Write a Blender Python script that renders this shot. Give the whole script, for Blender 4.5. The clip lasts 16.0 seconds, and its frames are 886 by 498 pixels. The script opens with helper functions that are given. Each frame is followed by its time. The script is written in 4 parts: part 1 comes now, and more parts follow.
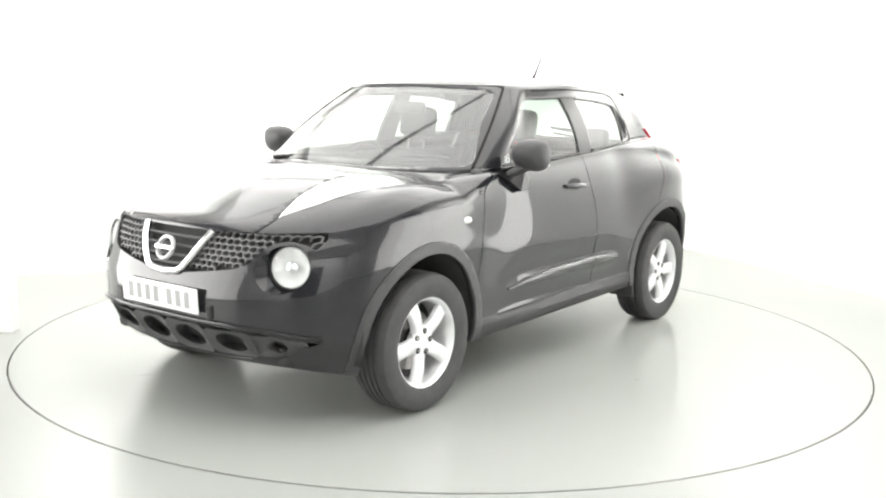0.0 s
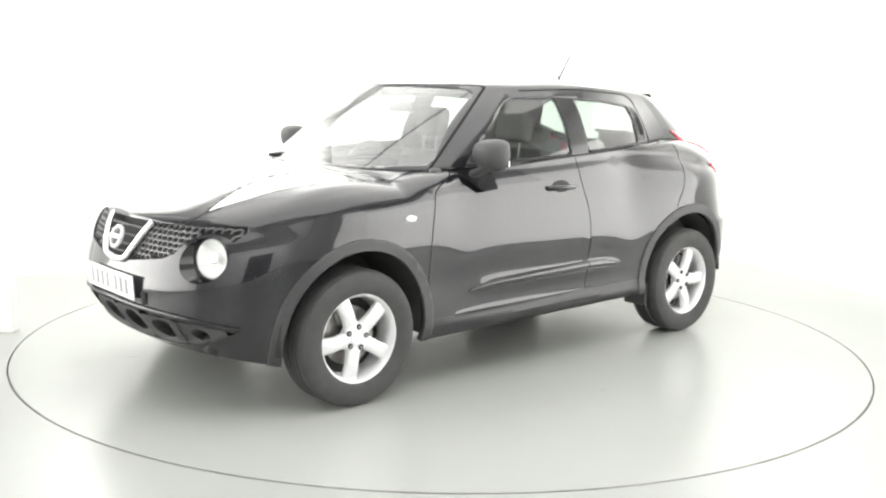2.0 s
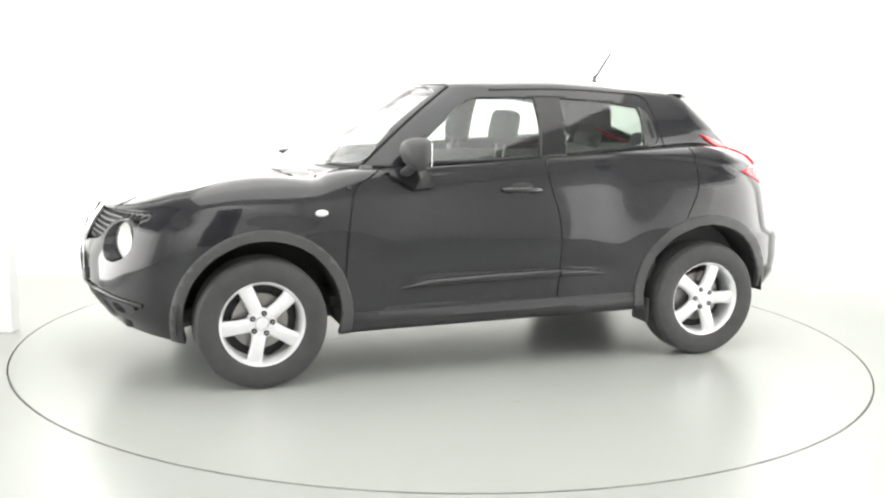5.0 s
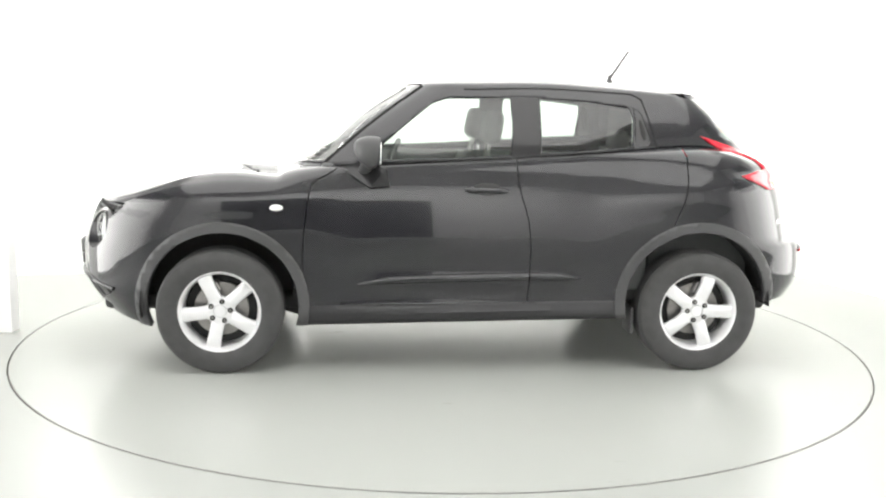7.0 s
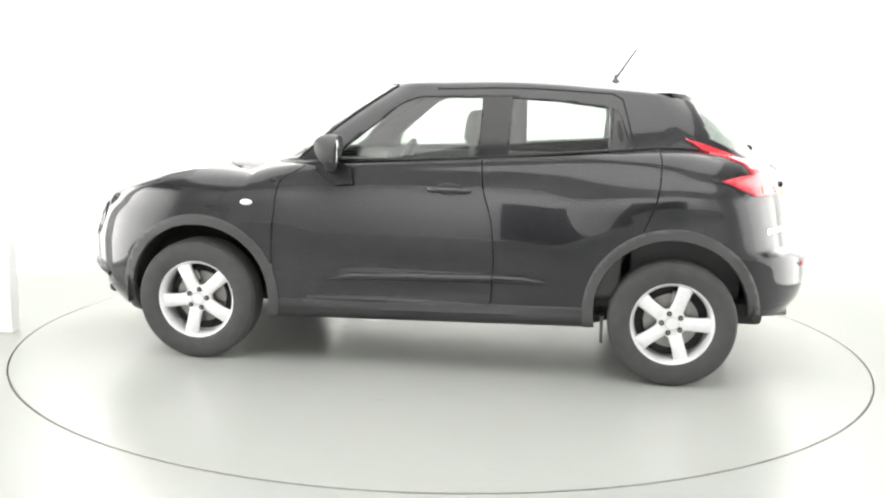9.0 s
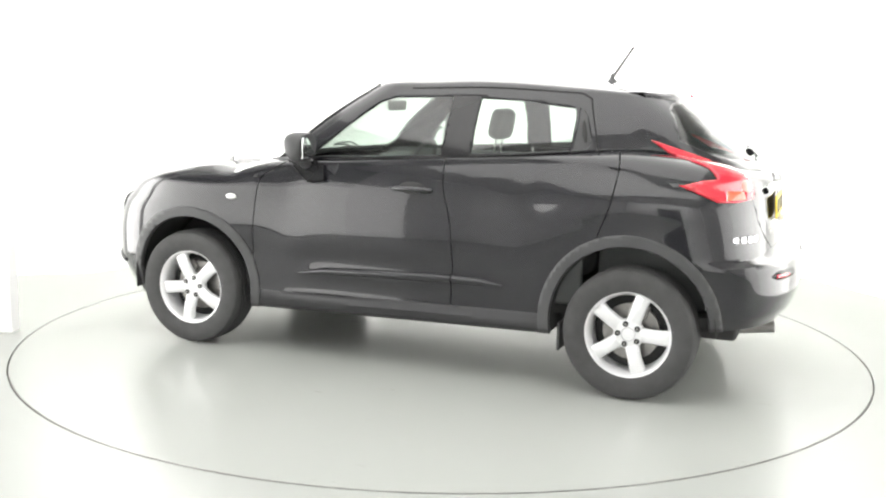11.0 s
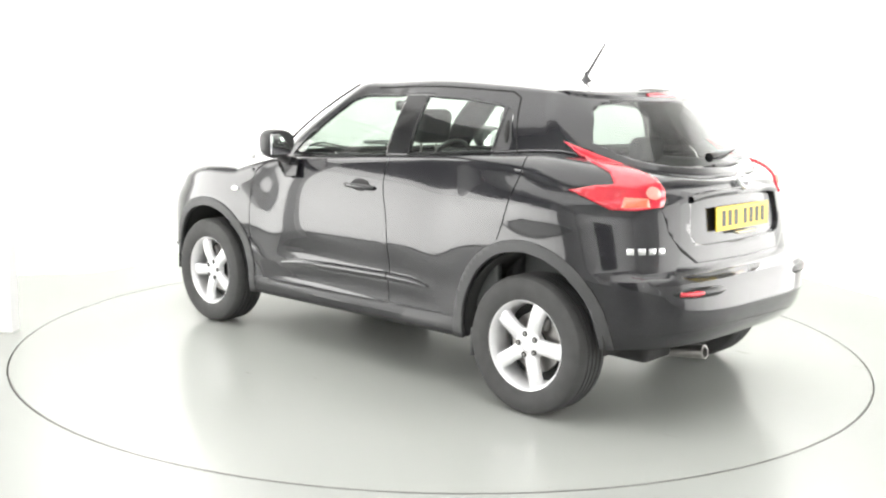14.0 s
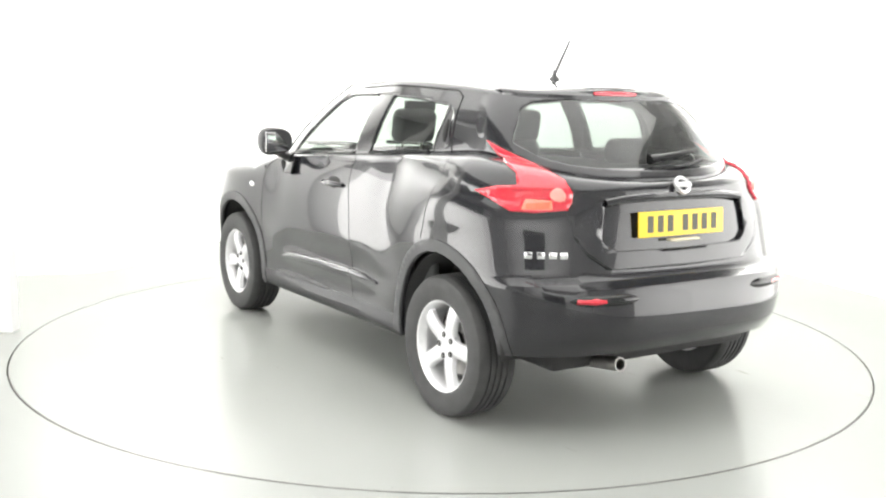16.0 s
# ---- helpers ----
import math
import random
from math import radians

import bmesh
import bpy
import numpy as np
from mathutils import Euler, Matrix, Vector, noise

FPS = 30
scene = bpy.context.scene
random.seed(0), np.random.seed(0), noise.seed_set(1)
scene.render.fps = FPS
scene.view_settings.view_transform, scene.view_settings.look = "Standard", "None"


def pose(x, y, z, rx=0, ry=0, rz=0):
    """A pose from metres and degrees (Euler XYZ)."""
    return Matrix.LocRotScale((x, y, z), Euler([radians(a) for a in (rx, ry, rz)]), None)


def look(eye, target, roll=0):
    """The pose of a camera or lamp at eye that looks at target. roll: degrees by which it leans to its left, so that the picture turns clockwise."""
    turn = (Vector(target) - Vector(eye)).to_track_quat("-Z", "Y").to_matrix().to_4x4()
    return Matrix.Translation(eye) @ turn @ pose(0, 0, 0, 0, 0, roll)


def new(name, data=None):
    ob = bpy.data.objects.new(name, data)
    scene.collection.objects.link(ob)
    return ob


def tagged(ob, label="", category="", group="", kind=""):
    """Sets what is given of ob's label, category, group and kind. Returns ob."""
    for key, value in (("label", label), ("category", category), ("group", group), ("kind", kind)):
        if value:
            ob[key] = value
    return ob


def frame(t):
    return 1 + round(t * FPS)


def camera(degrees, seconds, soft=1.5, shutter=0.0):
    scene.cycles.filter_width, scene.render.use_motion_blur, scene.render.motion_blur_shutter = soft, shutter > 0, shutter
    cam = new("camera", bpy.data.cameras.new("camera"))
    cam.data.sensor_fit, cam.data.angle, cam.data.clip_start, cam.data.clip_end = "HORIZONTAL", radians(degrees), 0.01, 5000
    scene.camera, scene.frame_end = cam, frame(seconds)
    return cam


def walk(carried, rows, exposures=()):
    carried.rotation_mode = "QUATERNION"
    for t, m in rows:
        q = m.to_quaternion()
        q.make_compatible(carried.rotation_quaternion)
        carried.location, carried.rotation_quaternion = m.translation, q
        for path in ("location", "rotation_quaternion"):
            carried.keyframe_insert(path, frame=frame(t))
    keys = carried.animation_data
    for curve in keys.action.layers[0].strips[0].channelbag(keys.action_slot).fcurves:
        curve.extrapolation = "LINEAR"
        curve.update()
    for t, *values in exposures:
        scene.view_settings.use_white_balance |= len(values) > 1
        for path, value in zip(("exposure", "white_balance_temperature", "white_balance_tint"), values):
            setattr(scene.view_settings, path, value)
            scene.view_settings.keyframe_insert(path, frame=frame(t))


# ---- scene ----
cam = camera(48.44, 16.0, soft=2.2)
EYE = (0.0, -5.889, 1.463)
VIEW = pose(*EYE, 90 - 9.03, 0, 0.02) @ pose(0, 0, 0, 0, 0, 1.23)
walk(cam, [(0.0, VIEW), (16.0, VIEW)])

# ---- light ----
world = bpy.data.worlds.new("world")
scene.world = world
world.use_nodes = True
world.node_tree.nodes["Background"].inputs[0].default_value = (1.0, 1.0, 1.0, 1)
world.node_tree.nodes["Background"].inputs[1].default_value = 0.05
scene.view_settings.exposure = 0.35


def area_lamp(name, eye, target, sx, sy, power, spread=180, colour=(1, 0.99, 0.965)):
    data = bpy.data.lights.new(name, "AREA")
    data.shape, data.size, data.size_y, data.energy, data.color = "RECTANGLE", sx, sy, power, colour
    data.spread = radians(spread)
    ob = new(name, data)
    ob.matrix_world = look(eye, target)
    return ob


area_lamp("softbox_lamp", (0, -1.7, 3.42), (0, -1.7, 0), 5.4, 4.4, 130)
area_lamp("rear_softbox_lamp", (0, 1.9, 3.42), (0, 1.9, 0), 5.0, 2.6, 66)
area_lamp("rear_cove_lamp", (0, 3.7, 3.42), (0, 5.0, 2.3), 4.2, 0.4, 110, 110)
area_lamp("left_cove_lamp", (-1.5, 1.2, 3.40), (-2.8, 2.3, 2.2), 2.2, 0.4, 100, 80)
area_lamp("right_cove_lamp", (2.0, 1.2, 3.40), (3.2, 1.7, 2.3), 2.6, 0.4, 55, 75)
# unseen fill added to brighten the camera wall and the car's side
area_lamp("front_fill_lamp", (0, -5.0, 3.40), (0, -7.2, 1.5), 6.0, 0.5, 290, 120)
# unseen lamps added on both sides of the turntable, standing in for bright walls
area_lamp("left_wall_fill", (-3.8, -1.55, 1.15), (0, -1.55, 1.15), 5.5, 2.2, 72, 110)
area_lamp("right_wall_fill", (3.7, -1.5, 1.15), (0, -1.5, 1.15), 3.9, 2.2, 36, 110)


# ---- materials ----
def mat(name, colour, rough=0.5, metal=0.0, coat=0.0, vary=0.0, scale=8.0, bump=0.0, bump_scale=60.0, rough_vary=0.0,
        spec=0.5):
    m = bpy.data.materials.new(name)
    m.use_nodes = True
    nt = m.node_tree
    b = nt.nodes["Principled BSDF"]
    b.inputs["Base Color"].default_value = (*colour, 1)
    b.inputs["Roughness"].default_value = rough
    b.inputs["Metallic"].default_value = metal
    b.inputs["Coat Weight"].default_value = coat
    b.inputs["Coat Roughness"].default_value = 0.03
    b.inputs["Specular IOR Level"].default_value = spec
    co = nt.nodes.new("ShaderNodeTexCoord")
    if vary or rough_vary:
        n1 = nt.nodes.new("ShaderNodeTexNoise")
        n1.inputs["Scale"].default_value, n1.inputs["Detail"].default_value = scale, 8
        nt.links.new(co.outputs["Object"], n1.inputs["Vector"])
        if vary:
            ramp = nt.nodes.new("ShaderNodeMix")
            ramp.data_type = "RGBA"
            ramp.inputs["A"].default_value = (*[c * (1 - vary) for c in colour], 1)
            ramp.inputs["B"].default_value = (*[min(1, c * (1 + vary)) for c in colour], 1)
            nt.links.new(n1.outputs["Fac"], ramp.inputs["Factor"])
            nt.links.new(ramp.outputs["Result"], b.inputs["Base Color"])
        if rough_vary:
            mr = nt.nodes.new("ShaderNodeMapRange")
            mr.inputs["From Min"].default_value, mr.inputs["From Max"].default_value = 0.3, 0.7
            mr.inputs["To Min"].default_value = max(0, rough - rough_vary)
            mr.inputs["To Max"].default_value = rough + rough_vary
            nt.links.new(n1.outputs["Fac"], mr.inputs["Value"])
            nt.links.new(mr.outputs["Result"], b.inputs["Roughness"])
    if bump:
        n2 = nt.nodes.new("ShaderNodeTexNoise")
        n2.inputs["Scale"].default_value, n2.inputs["Detail"].default_value = bump_scale, 4
        bp = nt.nodes.new("ShaderNodeBump")
        bp.inputs["Strength"].default_value, bp.inputs["Distance"].default_value = bump, 0.002
        nt.links.new(co.outputs["Object"], n2.inputs["Vector"])
        nt.links.new(n2.outputs["Fac"], bp.inputs["Height"])
        nt.links.new(bp.outputs["Normal"], b.inputs["Normal"])
    return m


def glass_mat(name, tint, gloss=0.08):
    m = bpy.data.materials.new(name)
    m.use_nodes = True
    nt = m.node_tree
    nt.nodes.clear()
    out = nt.nodes.new("ShaderNodeOutputMaterial")
    mix, tr, gl = nt.nodes.new("ShaderNodeMixShader"), nt.nodes.new("ShaderNodeBsdfTransparent"), nt.nodes.new("ShaderNodeBsdfGlossy")
    lw, pw, ma = nt.nodes.new("ShaderNodeLayerWeight"), nt.nodes.new("ShaderNodeMath"), nt.nodes.new("ShaderNodeMath")
    lw.inputs["Blend"].default_value = 0.5
    pw.operation, pw.inputs[1].default_value = "POWER", 4.0
    ma.operation, ma.inputs[1].default_value, ma.inputs[2].default_value = "MULTIPLY_ADD", 0.85 - gloss, gloss
    nt.links.new(lw.outputs["Facing"], pw.inputs[0])
    nt.links.new(pw.outputs[0], ma.inputs[0])
    tr.inputs["Color"].default_value = (*tint, 1)
    gl.inputs["Roughness"].default_value = 0.02
    nt.links.new(ma.outputs[0], mix.inputs["Fac"])
    nt.links.new(tr.outputs["BSDF"], mix.inputs[1])
    nt.links.new(gl.outputs["BSDF"], mix.inputs[2])
    nt.links.new(mix.outputs["Shader"], out.inputs["Surface"])
    return m


PAINT = mat("black_metallic_paint", (0.013, 0.013, 0.016), 0.2, 0.0, 1.0, vary=0.12, scale=900, bump=0.012, bump_scale=4, spec=0.2)
PLASTIC = mat("black_plastic", (0.055, 0.055, 0.057), 0.5, bump=0.25, bump_scale=400, vary=0.15)
SILL_PLASTIC = mat("dark_sill_plastic", (0.026, 0.026, 0.028), 0.42, bump=0.2, bump_scale=400, vary=0.15)
SEAL = mat("rubber_seal", (0.018, 0.018, 0.018), 0.75, spec=0.2, vary=0.2)
GLOSS_BLACK = mat("gloss_black", (0.015, 0.015, 0.016), 0.12)
CAVITY = mat("dark_cavity", (0.03, 0.03, 0.03), 0.8, vary=0.3)
TRIM = mat("interior_cloth", (0.055, 0.056, 0.058), 0.85, bump=0.4, bump_scale=500, vary=0.2, scale=30)
DASH = mat("dashboard_plastic", (0.1, 0.105, 0.105), 0.6, bump=0.3, bump_scale=300, vary=0.1)
RUBBER = mat("tyre_rubber", (0.05, 0.05, 0.05), 0.72, vary=0.35, scale=14, bump=0.3, bump_scale=250)
ALLOY = mat("silver_alloy", (0.78, 0.78, 0.79), 0.3, 0.35, vary=0.06, scale=20, bump=0.03, bump_scale=200)
STEEL = mat("brake_steel", (0.32, 0.31, 0.3), 0.4, 0.9, vary=0.25, scale=30)
CHROME = mat("chrome", (0.86, 0.86, 0.87), 0.09, 1.0, vary=0.04)
RED = mat("red_lens", (0.62, 0.015, 0.035), 0.12, 0.0, 1.0, vary=0.25, scale=22)
PINK = mat("pale_red_lens", (0.75, 0.33, 0.28), 0.1, 0.0, 1.0, vary=0.2, scale=60)
AMBER = mat("amber_lens", (0.78, 0.14, 0.07), 0.12, 0.0, 1.0, vary=0.2, scale=60)
# diffuse white; inside the headlamps it stands in for reflected room light
LAMP_WHITE = mat("clear_lamp_reflector", (0.8, 0.8, 0.785), 0.25, 0.0, 1.0, vary=0.2, scale=25)
YELLOW = mat("yellow_plate", (0.86, 0.6, 0.03), 0.35, vary=0.05)
WHITE_PLATE = mat("white_plate", (0.85, 0.85, 0.84), 0.3, vary=0.03)
DARK_INK = mat("dark_lettering", (0.05, 0.045, 0.02), 0.45)
GREY_INK = mat("pale_grey_lettering", (0.3, 0.3, 0.3), 0.45)
GLASS = glass_mat("tinted_glass", (0.72, 0.79, 0.74), 0.1)
SCREEN_GLASS = glass_mat("windscreen_glass", (0.76, 0.83, 0.78), 0.17)
REAR_GLASS = glass_mat("rear_glass", (0.58, 0.63, 0.6))
LENS = glass_mat("clear_lens", (0.95, 0.96, 0.96), 0.04)
WALL = mat("white_wall_paint", (0.86, 0.86, 0.85), 0.6, vary=0.015, scale=1.5, bump=0.1, bump_scale=120)
CEILING_PAINT = mat("ceiling_paint", (0.72, 0.72, 0.72), 0.8, vary=0.05, scale=2)
# dark colour stands in for side walls that dim upwards
DIM_WALL_BAND = mat("dim_wall_band", (0.3, 0.3, 0.3), 0.8, vary=0.05, scale=2)
DARK_WALL = mat("grey_camera_wall", (0.66, 0.66, 0.66), 0.7, vary=0.04, scale=2)
FLOOR = mat("pale_floor_paint", (0.365, 0.377, 0.358), 0.26, vary=0.03, scale=0.9, bump=0.05, bump_scale=5, spec=0.3)
TABLE = mat("pale_turntable_paint", (0.375, 0.387, 0.366), 0.24, vary=0.035, scale=1.3, bump=0.05, bump_scale=5, spec=0.32)


def stained(m, scale, low, high, tint):
    """Sparse dirt marks over a material's base colour."""
    nt = m.node_tree
    b = nt.nodes["Principled BSDF"]
    co, mp, n = nt.nodes.new("ShaderNodeTexCoord"), nt.nodes.new("ShaderNodeMapping"), nt.nodes.new("ShaderNodeTexNoise")
    mp.inputs["Scale"].default_value = (1.0, 2.6, 1.0)
    n.inputs["Scale"].default_value, n.inputs["Detail"].default_value, n.inputs["Roughness"].default_value = scale, 9, 0.62
    mr, mx = nt.nodes.new("ShaderNodeMapRange"), nt.nodes.new("ShaderNodeMix")
    mr.inputs["From Min"].default_value, mr.inputs["From Max"].default_value = low, high
    mx.data_type, mx.blend_type = "RGBA", "MULTIPLY"
    mx.inputs["B"].default_value = (*tint, 1)
    nt.links.new(co.outputs["Object"], mp.inputs["Vector"])
    nt.links.new(mp.outputs["Vector"], n.inputs["Vector"])
    nt.links.new(n.outputs["Fac"], mr.inputs["Value"])
    nt.links.new(mr.outputs["Result"], mx.inputs["Factor"])
    nt.links.new(b.inputs["Base Color"].links[0].from_socket, mx.inputs["A"])
    nt.links.new(mx.outputs["Result"], b.inputs["Base Color"])


stained(TABLE, 2.2, 0.66, 0.74, (0.62, 0.6, 0.56))
stained(FLOOR, 1.4, 0.66, 0.76, (0.8, 0.79, 0.76))
SEAM = mat("dark_joint", (0.05, 0.045, 0.035), 0.8, vary=0.3)


# ---- mesh helpers ----
def part(name, bm, material, parent=None, label="", smooth=True, solid=0.0, angle=None):
    me = bpy.data.meshes.new(name)
    bm.normal_update()
    bm.to_mesh(me)
    bm.free()
    ob = new(name, me)
    me.materials.append(material)
    if smooth:
        me.polygons.foreach_set("use_smooth", [True] * len(me.polygons))
        me.set_sharp_from_angle(angle=radians(angle or 38))
    if solid:
        s = ob.modifiers.new("thickness", "SOLIDIFY")
        s.thickness, s.offset = solid, -1
    if parent:
        ob.parent = parent
    if label:
        tagged(ob, label)
    return ob


def box(bm, x0, x1, y0, y1, z0, z1, bevel=0.0, m=None):
    r = bmesh.ops.create_cube(bm, size=1, matrix=Matrix.LocRotScale(((x0 + x1) / 2, (y0 + y1) / 2, (z0 + z1) / 2), None,
                                                                   (abs(x1 - x0), abs(y1 - y0), abs(z1 - z0))))
    vs = r["verts"]
    if bevel:
        es = list({e for v in vs for e in v.link_edges})
        o = bmesh.ops.bevel(bm, geom=es, offset=bevel, segments=3, affect="EDGES", profile=0.5)
        vs = list({v for f in o["faces"] for v in f.verts} | {v for v in vs if v.is_valid})
    if m is not None:
        bmesh.ops.transform(bm, matrix=m, verts=vs)
    return bm


def bm_box(*a, **k):
    return box(bmesh.new(), *a, **k)


def lathe(profile, n=48, axis="y", closed=False):
    """Turn (radius, offset) pairs round an axis through the origin."""
    bm = bmesh.new()
    rings = []
    for k in range(n):
        a = 2 * math.pi * k / n
        c, s = math.cos(a), math.sin(a)
        rings.append([bm.verts.new((r * c, o, r * s) if axis == "y" else ((o, r * c, r * s) if axis == "x" else (r * c, r * s, o)))
                      for r, o in profile])
    m = len(profile)
    for k in range(n):
        a, b = rings[k], rings[(k + 1) % n]
        for i in range(m if closed else m - 1):
            j = (i + 1) % m
            bm.faces.new((a[i], a[j], b[j], b[i]))
    bmesh.ops.remove_doubles(bm, verts=bm.verts, dist=1e-5)
    bmesh.ops.recalc_face_normals(bm, faces=bm.faces)
    return bm


def tube(points, radius, n=8, closed=False, flat=1.0):
    """A round bar along points; flat squeezes it in z."""
    bm = bmesh.new()
    pts = [Vector(p) for p in points]
    rings = []
    for i, p in enumerate(pts):
        a = pts[i - 1] if (i or closed) else p
        b = pts[(i + 1) % len(pts)] if (i < len(pts) - 1 or closed) else p
        d = (b - a).normalized()
        u = d.cross(Vector((0, 0, 1)))
        u = (Vector((1, 0, 0)) if u.length < 1e-3 else u).normalized()
        w = u.cross(d)
        r = radius[i] if isinstance(radius, (list, tuple)) else radius
        rings.append([bm.verts.new(p + r * (math.cos(2 * math.pi * k / n) * u + flat * math.sin(2 * math.pi * k / n) * w)) for k in range(n)])
    for i in range(len(pts) if closed else len(pts) - 1):
        a, b = rings[i], rings[(i + 1) % len(pts)]
        for k in range(n):
            bm.faces.new((a[k], a[(k + 1) % n], b[(k + 1) % n], b[k]))
    if not closed:
        bm.faces.new(rings[0])
        bm.faces.new(rings[-1])
    bmesh.ops.recalc_face_normals(bm, faces=bm.faces)
    return bm


def curve(*knots):
    """A smooth function through (x, value) knots."""
    ks = sorted(knots)
    xs, vs = [k[0] for k in ks], [k[1] for k in ks]
    d = [(vs[i + 1] - vs[i]) / (xs[i + 1] - xs[i]) for i in range(len(xs) - 1)]
    s = [d[0]] + [0 if d[i - 1] * d[i] <= 0 else 2 * d[i - 1] * d[i] / (d[i - 1] + d[i]) for i in range(1, len(d))] + [d[-1]]

    def f(x):
        if x <= xs[0]:
            return vs[0]
        if x >= xs[-1]:
            return vs[-1]
        i = max(j for j in range(len(xs) - 1) if xs[j] <= x)
        h = xs[i + 1] - xs[i]
        t = (x - xs[i]) / h
        return ((2 * t ** 3 - 3 * t * t + 1) * vs[i] + (t ** 3 - 2 * t * t + t) * h * s[i]
                + (3 * t * t - 2 * t ** 3) * vs[i + 1] + (t ** 3 - t * t) * h * s[i + 1])
    return f


# ---- studio ----
def wall(name, a, b, material, height=3.5, thick=0.12, base=0.0):
    a, b = Vector(a), Vector(b)
    d = b - a
    bm = bm_box(0, d.length, 0, thick, base, height)
    ob = part(name, bm, material, smooth=False)
    ob.matrix_world = Matrix.Translation((a.x, a.y, 0)) @ Matrix.Rotation(math.atan2(d.y, d.x), 4, "Z")
    return tagged(ob, "bright white painted studio wall" if material is WALL else "matt grey studio backing, out of view", "wall", kind="structure")


def curved_wall(name, pts, height=3.5):
    """A seamless white wall along a rounded plan line."""
    bm = bmesh.new()
    fx, fy = curve(*[(i, p[0]) for i, p in enumerate(pts)]), curve(*[(i, p[1]) for i, p in enumerate(pts)])
    n = 6 * (len(pts) - 1)
    prev = None
    for k in range(n + 1):
        u = k / n * (len(pts) - 1)
        p = Vector((fx(u), fy(u), 0))
        d = Vector((fx(u + .05) - fx(u - .05), fy(u + .05) - fy(u - .05), 0)).normalized()
        o = Vector((-d.y, d.x, 0)) * 0.1
        row = [bm.verts.new(q) for q in (p, p + Vector((0, 0, height)), p + o + Vector((0, 0, height)), p + o)]
        if prev:
            for i in range(4):
                j = (i + 1) % 4
                bm.faces.new((prev[i], row[i], row[j], prev[j]))
        prev = row
    bmesh.ops.recalc_face_normals(bm, faces=bm.faces)
    return tagged(part(name, bm, WALL, angle=60), "seamless white curved studio wall", "wall", kind="structure")


TABLE_R = 2.435


def studio():
    bm = bmesh.new()
    n = 128
    inner = [bm.verts.new(((TABLE_R + 0.009) * math.cos(2 * math.pi * k / n), (TABLE_R + 0.009) * math.sin(2 * math.pi * k / n), 0)) for k in range(n)]
    outer = [bm.verts.new((9 * math.cos(2 * math.pi * k / n), 9 * math.sin(2 * math.pi * k / n), 0)) for k in range(n)]
    for k in range(n):
        bm.faces.new((inner[k], outer[k], outer[(k + 1) % n], inner[(k + 1) % n]))
    lip = [bm.verts.new((v.co.x, v.co.y, -0.06)) for v in inner]
    for k in range(n):
        bm.faces.new((inner[(k + 1) % n], lip[(k + 1) % n], lip[k], inner[k]))
    bmesh.ops.recalc_face_normals(bm, faces=bm.faces)
    tagged(part("floor", bm, FLOOR, smooth=False), "glossy pale grey painted studio floor", "floor", kind="structure")
    tagged(part("floor_pit", bm_box(-2.6, 2.6, -2.6, 2.6, -0.12, -0.07), SEAM, smooth=False), "dark pit under the turntable gap", "pit", kind="structure")
    curved_wall("wall_north", [(-3.75, 1.5), (-3.1, 1.62), (-2.72, 1.8), (-2.5, 2.2), (-2.2, 3.4), (-1.9, 4.4), (-1.2, 4.9), (0, 5.05), (1.2, 4.9), (1.95, 4.6),
                              (2.37, 3.68), (2.95, 2.32), (3.34, 1.37), (3.9, 0.0), (4.0, -0.6)])
    wall("wall_west", (-3.9, -3.6), (-3.9, 1.7), WALL, 2.0)
    # unseen upper bands, coloured dark to dim the car's upper reflections
    wall("wall_west_upper", (-3.9, -3.6), (-3.9, 1.7), DIM_WALL_BAND, base=2.0)
    wall("wall_west_rear", (-3.9, -7.2), (-3.9, -3.6), DARK_WALL)
    wall("wall_east", (4.0, -0.5), (4.0, -2.3), WALL, 2.0)
    wall("wall_east_upper", (4.0, -0.5), (4.0, -2.3), DIM_WALL_BAND, base=2.0)
    wall("wall_east_rear", (4.0, -2.3), (4.0, -7.2), DARK_WALL)
    wall("wall_south_east", (4.1, -7.2), (1.15, -7.2), DARK_WALL)
    wall("wall_south_bay", (1.15, -7.2), (-1.15, -7.2), mat("dark_curtain", (0.05, 0.05, 0.05), 0.9, vary=0.2), 2.1, thick=0.1)
    wall("wall_south_lintel", (1.15, -7.2), (-1.15, -7.2), DARK_WALL, base=2.1)
    wall("wall_south_west", (-1.15, -7.2), (-4.0, -7.2), DARK_WALL)
    wall("wall_return", (-3.9, -0.15), (-2.55, -0.2), WALL, thick=0.1)
    tagged(part("ceiling", bm_box(-4.3, 4.3, -7.4, 5.4, 3.5, 3.6), CEILING_PAINT, smooth=False), "matt pale grey studio ceiling", "ceiling", kind="structure")


def turntable():
    bm = bmesh.new()
    bmesh.ops.create_cone(bm, cap_ends=True, segments=128, radius1=TABLE_R, radius2=TABLE_R, depth=0.05, matrix=Matrix.Translation((0, 0, -0.025)))
    es = [e for e in bm.edges if all(abs(v.co.z) < 1e-4 for v in e.verts)]
    bmesh.ops.bevel(bm, geom=es, offset=0.003, segments=2, affect="EDGES")
    ob = new("turntable")
    part("deck", bm, TABLE, ob, angle=50)
    part("edge_ring", lathe([(TABLE_R - 0.001, -0.05), (TABLE_R + 0.0015, -0.05), (TABLE_R + 0.0015, -0.001), (TABLE_R - 0.001, -0.001)], 128, "z", True), STEEL, ob, "dark steel edge ring")
    return tagged(ob, "round pale grey vehicle turntable flush with the floor", "turntable")


